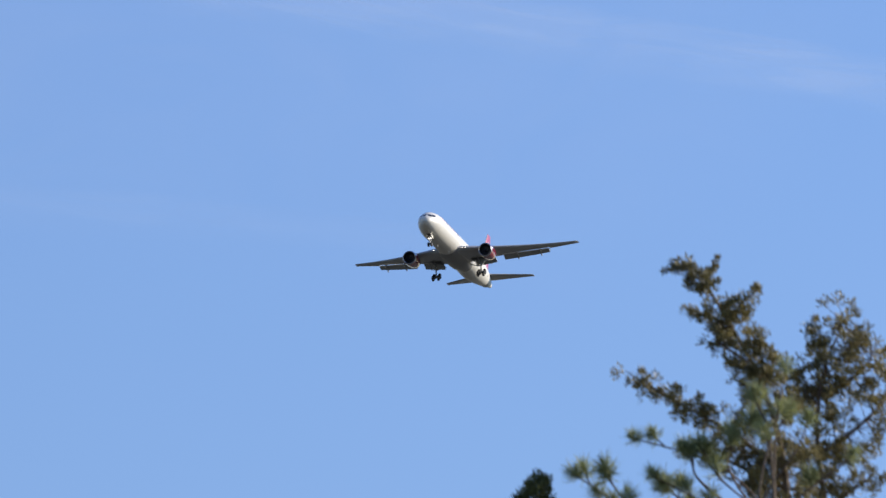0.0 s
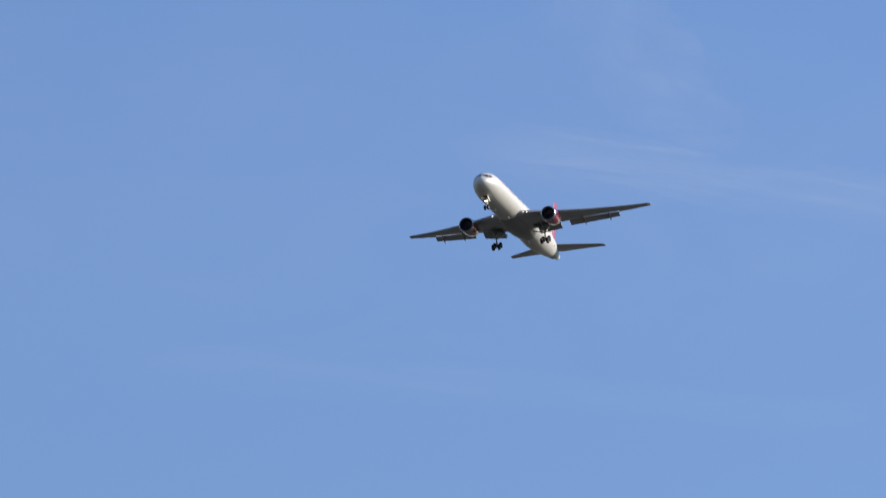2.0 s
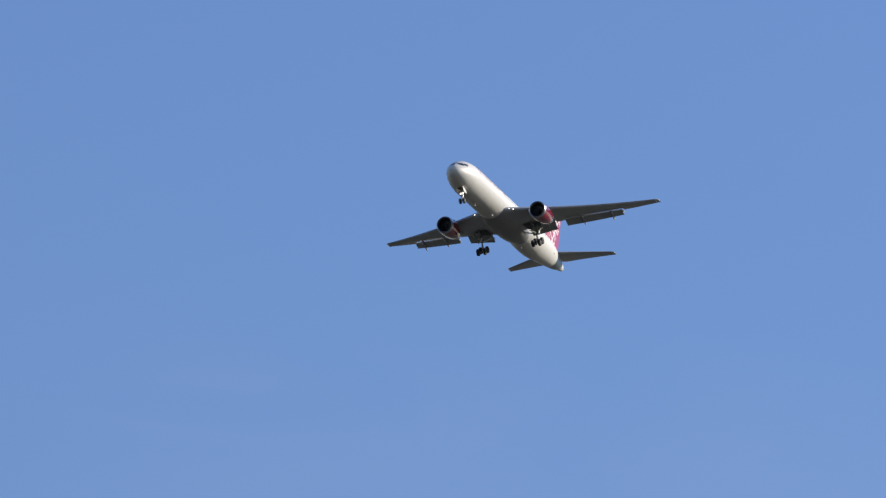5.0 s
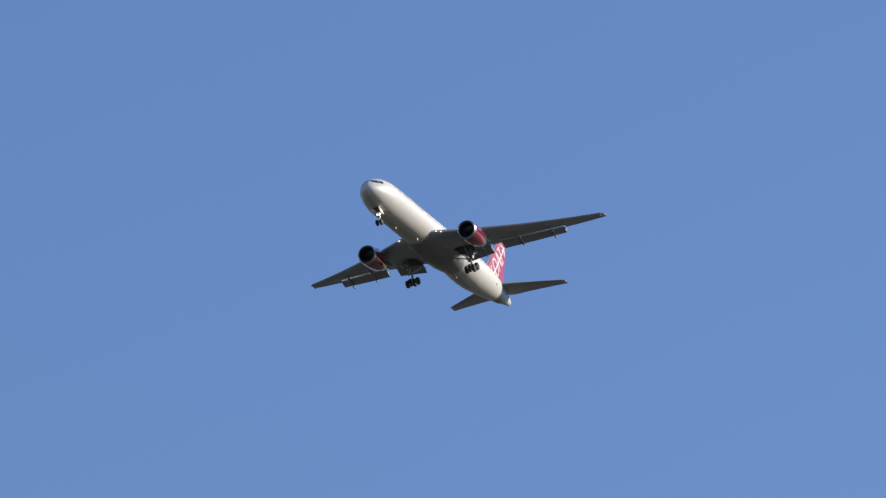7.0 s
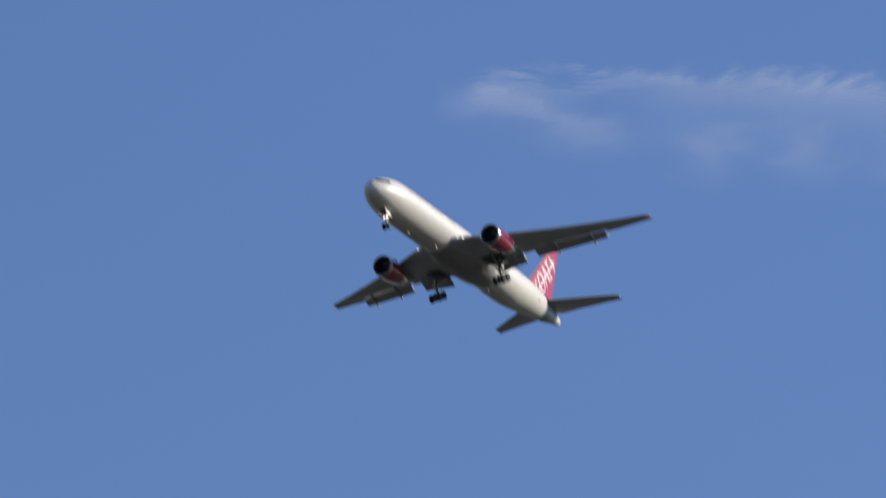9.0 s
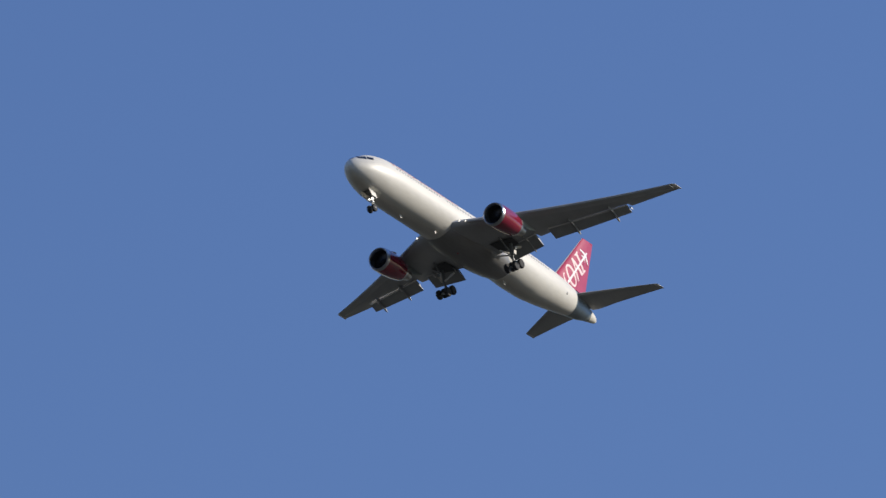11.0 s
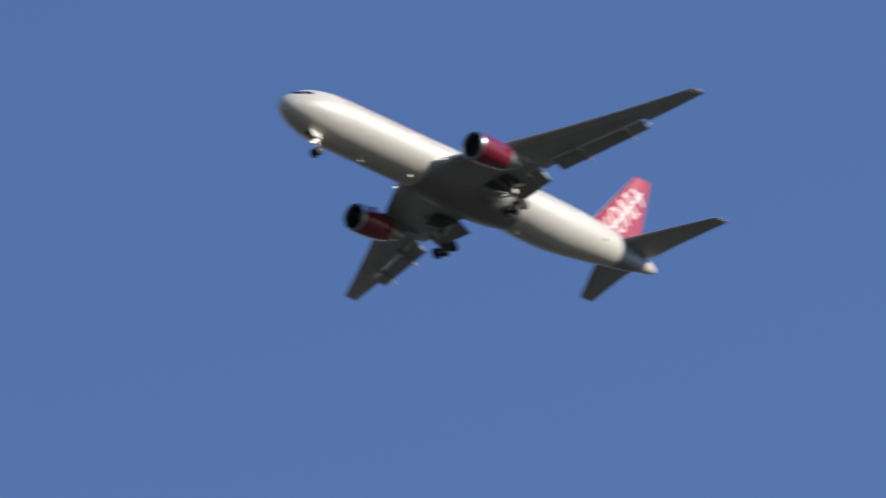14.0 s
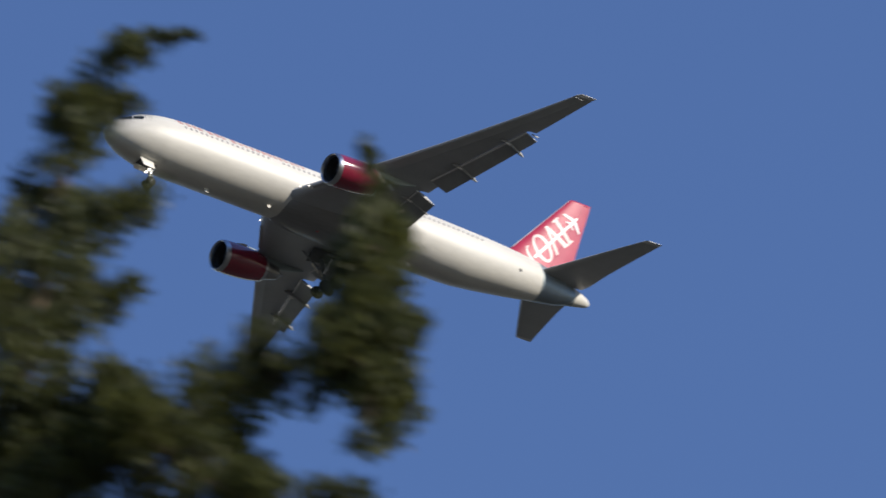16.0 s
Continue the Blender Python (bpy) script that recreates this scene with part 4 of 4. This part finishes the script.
def evergreen(name, label, spot, right, limbs, seed, base, leaf, density, tuft, bare=0.35, trunk=0.17, skirt=14):
    """A juniper-like tree: trunk from the ground, drawn-out limbs with tufts round them, and a rougher lower crown."""
    random.seed(seed)
    tree = tagged(new(name), label, "tree", group="trees below the flight path")
    root = Vector((base[0], base[1], 0.0))
    way = Vector((spot.x, spot.y, 0)).normalized()
    at = world_of(spot, right, way)
    foot = at(*base[2:4])
    wood = bmesh.new()
    line = curve_points([root, root.lerp(foot, 0.45) + Vector((0.15, -0.1, 0)), root.lerp(foot, 0.8) + Vector((-0.08, 0.05, 0)), foot], 6)
    stem(wood, line, trunk, trunk * 0.25, 10)
    part("trunk", wood, BARK, tree, "grey-brown tapered trunk")
    crown = Leaves()
    count = 0
    twigs = bmesh.new()
    for limb in limbs:
        depth = random.uniform(-0.12, 0.12) if len(limb) < 8 else 0.0
        pts = [at(x, y, depth + random.uniform(-0.05, 0.05)) for x, y, r in limb]
        if (pts[0] - foot).length > 0.2 and count == 0:
            pts = [foot] + pts
            limb = [(0, 0, 0.02)] + list(limb)
        smooth_line = curve_points(pts, 6)
        wood = bmesh.new()
        stem(wood, smooth_line, 0.006 + 0.06 * limb[0][2], 0.0025, 6)
        part("limb", wood, TWIG, tree, "brown limb")
        count += 1
        n = len(smooth_line)
        for i, p in enumerate(smooth_line):
            k = min(len(limb) - 2, int(i / (n - 1) * (len(limb) - 1)))
            t = i / (n - 1) * (len(limb) - 1) - k
            r = mix(limb[k][2], limb[min(k + 1, len(limb) - 1)][2], t)
            d = (smooth_line[min(i + 1, n - 1)] - smooth_line[max(i - 1, 0)]).normalized()
            seg = (smooth_line[min(i + 1, n - 1)] - p).length + 0.02
            lump = 0.5 + 1.4 * max(0.0, noise.noise(p * 9.0 + Vector((seed, 0, 0))) + 0.35)
            for _ in range(max(1, int(lump * density * seg * (r + 0.03) / (tuft * tuft)))):
                q = Vector((random.gauss(0, 1), random.gauss(0, 1), random.gauss(0, 1)))
                q = (q - d * q.dot(d)).normalized()
                far = r * random.random() ** 0.5
                c = p + q * far + d * random.uniform(-0.5, 0.9) * max(far, 0.03)
                out = (q + d * 0.8 + Vector((0, 0, 0.3))).normalized()
                if far > 0.04:
                    stem(twigs, [p, p.lerp(c, 0.5) + Vector((0, 0, -0.004)), c], 0.0035, 0.0012, 3)
                size = min(tuft * random.uniform(0.6, 1.25), 0.012 + r)
                crown.spray(c, out, size, int(leaf[2] * random.uniform(0.6, 1.3) * min(1, size / tuft + 0.2)), leaf[0] * min(1, 0.45 + size / tuft), leaf[1])
    tagged(part("twig_tangle", twigs, TWIG, tree, "thin brown twigs", 0), kind="stuff")
    # lower crown, out of the picture: coarser sprays on drooping limbs
    rough = Leaves()
    height = foot.z
    for k in range(skirt):
        h = mix(0.25, 0.9, (k + 0.5) / skirt) * height
        a = k * 2.4
        reach = mix(2.6, 0.9, h / height) * random.uniform(0.8, 1.1)
        s = root.lerp(foot, h / height)
        e = s + Vector((math.cos(a) * reach, math.sin(a) * reach, 0.1 * reach))
        wood = bmesh.new()
        ln = curve_points([s, s.lerp(e, 0.5) + Vector((0, 0, 0.12)), e], 4)
        stem(wood, ln, 0.045, 0.01, 6)
        part("limb", wood, BARK, tree, "brown limb")
        for _ in range(26):
            c = s.lerp(e, random.uniform(0.25, 1.05)) + Vector((random.gauss(0, 0.22), random.gauss(0, 0.22), random.gauss(0, 0.16)))
            rough.spray(c, (e - s).normalized(), 0.22, 26, 0.12, 0.05)
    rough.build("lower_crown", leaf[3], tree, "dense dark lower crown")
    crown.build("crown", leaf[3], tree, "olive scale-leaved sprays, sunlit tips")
    return tree


JA = (0.025, 0.010, 58, JUNIPER)
evergreen("juniper_tree", "tall juniper with a thin leaning olive-green top", A_SPOT, A_RIGHT, A_LEFT, 11, (A_SPOT.x + 0.1, A_SPOT.y + 0.2, 0.0, -0.1), JA, 0.72, 0.036)
evergreen("juniper_tree", "full juniper with a dense rounded olive top", A_SPOT + Vector((0.02, 0.7, 0.2)), A_RIGHT, A_HIGH, 23, (A_SPOT.x + 0.5, A_SPOT.y + 1.0, 0.25, -0.15), JA, 0.68, 0.038)
evergreen("juniper_tree", "juniper with shade in its leaf colour, only its bushy tip in sight", A_SPOT + Vector((0, -0.4, -0.114)), A_RIGHT, N_LIMBS, 31, (A_SPOT.x - 1.2, A_SPOT.y - 0.4, -1.2, -0.15), (0.025, 0.010, 58, SHADY), 1.5, 0.036)


def pine(spot, right, limbs, seed):
    random.seed(seed)
    tree = tagged(new("pine_tree"), "young pine with pale green needle brushes", "tree", group="trees below the flight path")
    way = Vector((spot.x, spot.y, 0)).normalized()
    at = world_of(spot, right, way)
    foot = at(-0.1, -0.25)
    root = Vector((spot.x - 0.5, spot.y - 0.3, 0))
    wood = bmesh.new()
    stem(wood, curve_points([root, root.lerp(foot, 0.5) + Vector((0.1, 0.1, 0)), foot], 8), 0.15, 0.02, 10)
    part("trunk", wood, BARK, tree, "grey-brown tapered trunk")
    needles = Leaves()
    for limb in limbs:
        dep = random.uniform(-0.15, 0.05)
        pts = [foot] + [at(x, y, dep) for x, y in limb]
        line = curve_points(pts, 6)
        wood = bmesh.new()
        stem(wood, line, 0.008, 0.004, 6)
        part("limb", wood, TWIG, tree, "reddish-brown limb")
        n = len(line)
        for k, i in enumerate((n - 1, n - 4, n - 7, n - 10)):
            if i < 5 or (k and random.random() < 0.25):
                continue
            p = line[i]
            d = (line[min(i + 1, n - 1)] - line[i - 1]).normalized()
            q = Vector((random.gauss(0, 1), random.gauss(0, 1), random.gauss(0, 1))).normalized()
            out = (d * 0.7 + q * (0.7 if k else 0.15) + Vector((0, 0, 0.5))).normalized()
            c = p + out * (random.uniform(0.05, 0.1) if k else 0.02)
            wood = bmesh.new()
            stem(wood, [p, p.lerp(c, 0.6), c], 0.005, 0.004, 5)
            part("twig", wood, TWIG, tree, "brown twig")
            needles.brush(c, out, 0.098 * random.uniform(0.75, 1.2), 135, 0.0052)
    rough = Leaves()
    for k in range(16):
        h = mix(0.3, 0.92, k / 16)
        s = root.lerp(foot, h)
        a = k * 2.4
        e = s + Vector((math.cos(a), math.sin(a), 0.2)) * mix(2.0, 0.6, h)
        wood = bmesh.new()
        stem(wood, curve_points([s, s.lerp(e, 0.6), e], 3), 0.03, 0.008, 6)
        part("limb", wood, BARK, tree, "brown limb")
        for j in range(9):
            rough.brush(s.lerp(e, random.uniform(0.4, 1)), (e - s).normalized(), 0.16, 60, 0.006)
    rough.build("lower_crown", PINE, tree, "green needle brushes lower down")
    needles.build("crown", PINE, tree, "pale green needle brushes")


pine(A_SPOT + Vector((0, -0.7, -0.2)), A_RIGHT, P_LIMBS, 41)


def limbs_of(leader, shoots):
    """A leader with its tapering side shoots: place along it, reach, rise, bow and thickness of foliage."""
    limbs = [leader]
    for s, dx, dy, bow, r in shoots:
        k = min(len(leader) - 2, int(s * (len(leader) - 1)))
        t = s * (len(leader) - 1) - k
        x, y = mix(leader[k][0], leader[k + 1][0], t), mix(leader[k][1], leader[k + 1][1], t)
        limbs.append([(x, y, r), (x + dx / 2 - bow * dy, y + dy / 2 + bow * dx, r * 0.75), (x + dx, y + dy, r * 0.36)])
    return limbs


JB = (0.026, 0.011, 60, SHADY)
evergreen("juniper_tree", "tall juniper with shade in its leaf colour, two ragged leaders close by", B_SPOT, B_RIGHT, limbs_of(B_NEAR_STEM, B_NEAR_SHOOTS) + limbs_of(B_FAR_STEM, B_FAR_SHOOTS), 57, (B_SPOT.x - 0.2, B_SPOT.y + 0.3, 0.05, -0.35), JB, 1.9, 0.046, trunk=0.2, skirt=16)


# ---------------------------------------------------------------- high cloud
def cloud(name, label, a, b, width, z, seed, strength, grain, edge=1.0, ragged=0.5, lumps=()):
    """A thin level sheet of ice cloud between two ends: its density comes from stretched noise that thins out towards the rim."""
    a, b = Vector(a), Vector(b)
    mid, d = (a + b) / 2, (b - a)
    length = d.length
    m = bpy.data.materials.new(name)
    m.use_nodes = True
    n, li = m.node_tree.nodes, m.node_tree.links
    n.remove(n["Principled BSDF"])
    tc = n.new("ShaderNodeTexCoord")
    sx = n.new("ShaderNodeSeparateXYZ")
    li.new(tc.outputs["Object"], sx.inputs[0])

    def calc(op, x, y=0.0, clamp=False):
        node = n.new("ShaderNodeMath")
        node.operation, node.use_clamp = op, clamp
        for k, v in enumerate((x, y)):
            if isinstance(v, (int, float)):
                node.inputs[k].default_value = v
            else:
                li.new(v, node.inputs[k])
        return node.outputs[0]

    mp = n.new("ShaderNodeMapping")
    mp.inputs["Scale"].default_value = (grain[0], grain[1], 1)
    mp.inputs["Location"].default_value = (seed * 7.3, seed * 3.1, 0)
    li.new(tc.outputs["Object"], mp.inputs[0])
    nz = n.new("ShaderNodeTexNoise")
    nz.inputs["Scale"].default_value, nz.inputs["Detail"].default_value, nz.inputs["Roughness"].default_value = 1.0, 5.0, 0.62
    li.new(mp.outputs[0], nz.inputs["Vector"])
    u = calc("ABSOLUTE", calc("DIVIDE", sx.outputs[0], length / 2))
    v = calc("DIVIDE", sx.outputs[1], width / 2)
    nz2 = n.new("ShaderNodeTexNoise")
    nz2.inputs["Scale"].default_value, nz2.inputs["Detail"].default_value, nz2.inputs["Roughness"].default_value = 0.8, 4.0, 0.55
    off = n.new("ShaderNodeVectorMath")
    off.inputs[1].default_value = (31.7, 11.3, 5.1)
    li.new(mp.outputs[0], off.inputs[0])
    li.new(off.outputs[0], nz2.inputs["Vector"])
    warp = calc("MULTIPLY", calc("SUBTRACT", nz2.outputs["Fac"], 0.5), ragged * 3)
    v = calc("ADD", v, warp)
    near = calc("MULTIPLY", calc("ADD", v, 1.0), edge, True)
    far = calc("POWER", calc("MULTIPLY", calc("SUBTRACT", 1.0, v), 0.6, True), 1.4)
    ends = calc("MULTIPLY", calc("SUBTRACT", calc("ADD", 0.95, calc("MULTIPLY", warp, 0.12)), u), 5.0, True)
    mask = calc("MULTIPLY", calc("MULTIPLY", near, far), ends)
    if lumps:
        # ragged lumps: places stirred by noise, each fading out from its middle
        px = calc("ADD", sx.outputs[0], calc("MULTIPLY", calc("SUBTRACT", nz2.outputs["Fac"], 0.5), 36.0))
        py = calc("ADD", sx.outputs[1], calc("MULTIPLY", calc("SUBTRACT", nz.outputs["Fac"], 0.5), 60.0))
        mask = 0.0
        for cx, cy, rx, ry, thick in lumps:
            d2 = calc("ADD", calc("POWER", calc("DIVIDE", calc("SUBTRACT", px, cx), rx), 2.0), calc("POWER", calc("DIVIDE", calc("SUBTRACT", py, cy), ry), 2.0))
            mask = calc("ADD", mask, calc("MULTIPLY", calc("POWER", 2.718, calc("MULTIPLY", d2, -1.0)), thick))
        # the windward rim is drawn out into a nearly straight line
        mask = calc("MULTIPLY", mask, calc("MULTIPLY", calc("ADD", py, 72.0), 0.07, True))
    fleck = calc("MULTIPLY", calc("SUBTRACT", nz.outputs["Fac"], 0.05 if lumps else 0.2), 1.15 if lumps else 1.7, True)
    dens = calc("MULTIPLY", mask, fleck)
    alpha = calc("MULTIPLY", dens, strength, True)
    df, tl, tr = n.new("ShaderNodeBsdfDiffuse"), n.new("ShaderNodeBsdfTranslucent"), n.new("ShaderNodeBsdfTransparent")
    for s in (df, tl):
        s.inputs[0].default_value = (0.88, 0.93, 1.0, 1)
    m1, m2 = n.new("ShaderNodeMixShader"), n.new("ShaderNodeMixShader")
    m1.inputs[0].default_value = 0.6
    li.new(df.outputs[0], m1.inputs[1])
    li.new(tl.outputs[0], m1.inputs[2])
    li.new(alpha, m2.inputs[0])
    li.new(tr.outputs[0], m2.inputs[1])
    li.new(m1.outputs[0], m2.inputs[2])
    li.new(m2.outputs[0], n["Material Output"].inputs[0])
    bm = bmesh.new()
    bmesh.ops.create_grid(bm, x_segments=30, y_segments=10, size=1)
    for q in bm.verts:
        q.co = Vector((q.co.x * length / 2, q.co.y * width / 2, 3 * noise.noise(q.co * 3)))
    ob = finish(name, bm, m)
    ob.matrix_world = Matrix.LocRotScale((mid.x, mid.y, z), Euler((0, 0, math.atan2(d.y, d.x))), None)
    tagged(ob, label, "cloud", kind="stuff")


# soft lumps of the patch: place along and across it, half length, half width, thickness
LUMPS = [
    (-145, -41, 20, 17, 0.6), (-124, -29, 12, 17, 0.35), (-112, -18, 12, 15, 0.35), (-98, -5, 14, 14, 0.35),
    (-129, -58, 20, 9, 0.25), (-109, -55, 12, 10, 0.2), (-88, -60, 20, 10, 0.36), (-72, -54, 16, 14, 0.22),
    (-55, -50, 28, 16, 0.28), (-30, -52, 34, 14, 0.3), (0, -50, 36, 16, 0.3), (-62, -18, 24, 24, 0.18),
    (-48, 9, 13, 24, 0.3), (-20, -16, 24, 28, 0.2), (-3, 14, 15, 24, 0.26), (30, -38, 42, 20, 0.28),
    (63, -32, 42, 24, 0.26), (30, 0, 36, 28, 0.16), (46, 24, 17, 22, 0.2), (112, -18, 42, 40, 0.28),
]
cloud("cirrus_cloud", "ragged white patch of thin cirrus cloud", (-740, 3126), (-411, 3233), 173, 1700, 3, 0.87, (0.03, 0.022), lumps=LUMPS)
cloud("vapour_trail", "faint spread-out vapour trail", (-150, 3238), (265, 3452), 76, 1200, 5, 0.5, (0.006, 0.02), 1.0, 0.4)
cloud("cirrus_cloud", "faint slanting wisp of cirrus", (-87, 3030), (-31, 3282), 60, 1200, 8, 0.34, (0.008, 0.02), 1.0, 0.5)
cloud("cirrus_cloud", "faint long wisp of cirrus", (-322, 3506), (59, 3632), 70, 1200, 12, 0.15, (0.007, 0.02), 1.0, 0.5)
cloud("cirrus_cloud", "small faint wisp of cirrus", (-477, 3250), (-372, 3251), 110, 1200, 17, 0.3, (0.012, 0.02), 1.0, 0.3)
cloud("cirrus_veil", "very thin broad veil of cirrus", (-585, 3313), (191, 3439), 700, 1200, 23, 0.15, (0.004, 0.006), 1.0, 0.3)


def motions():
    walk(airliner, [(t, pose(x, y, z, rx, ry, rz)) for t, x, y, z, rx, ry, rz in FLIGHT])


motions()
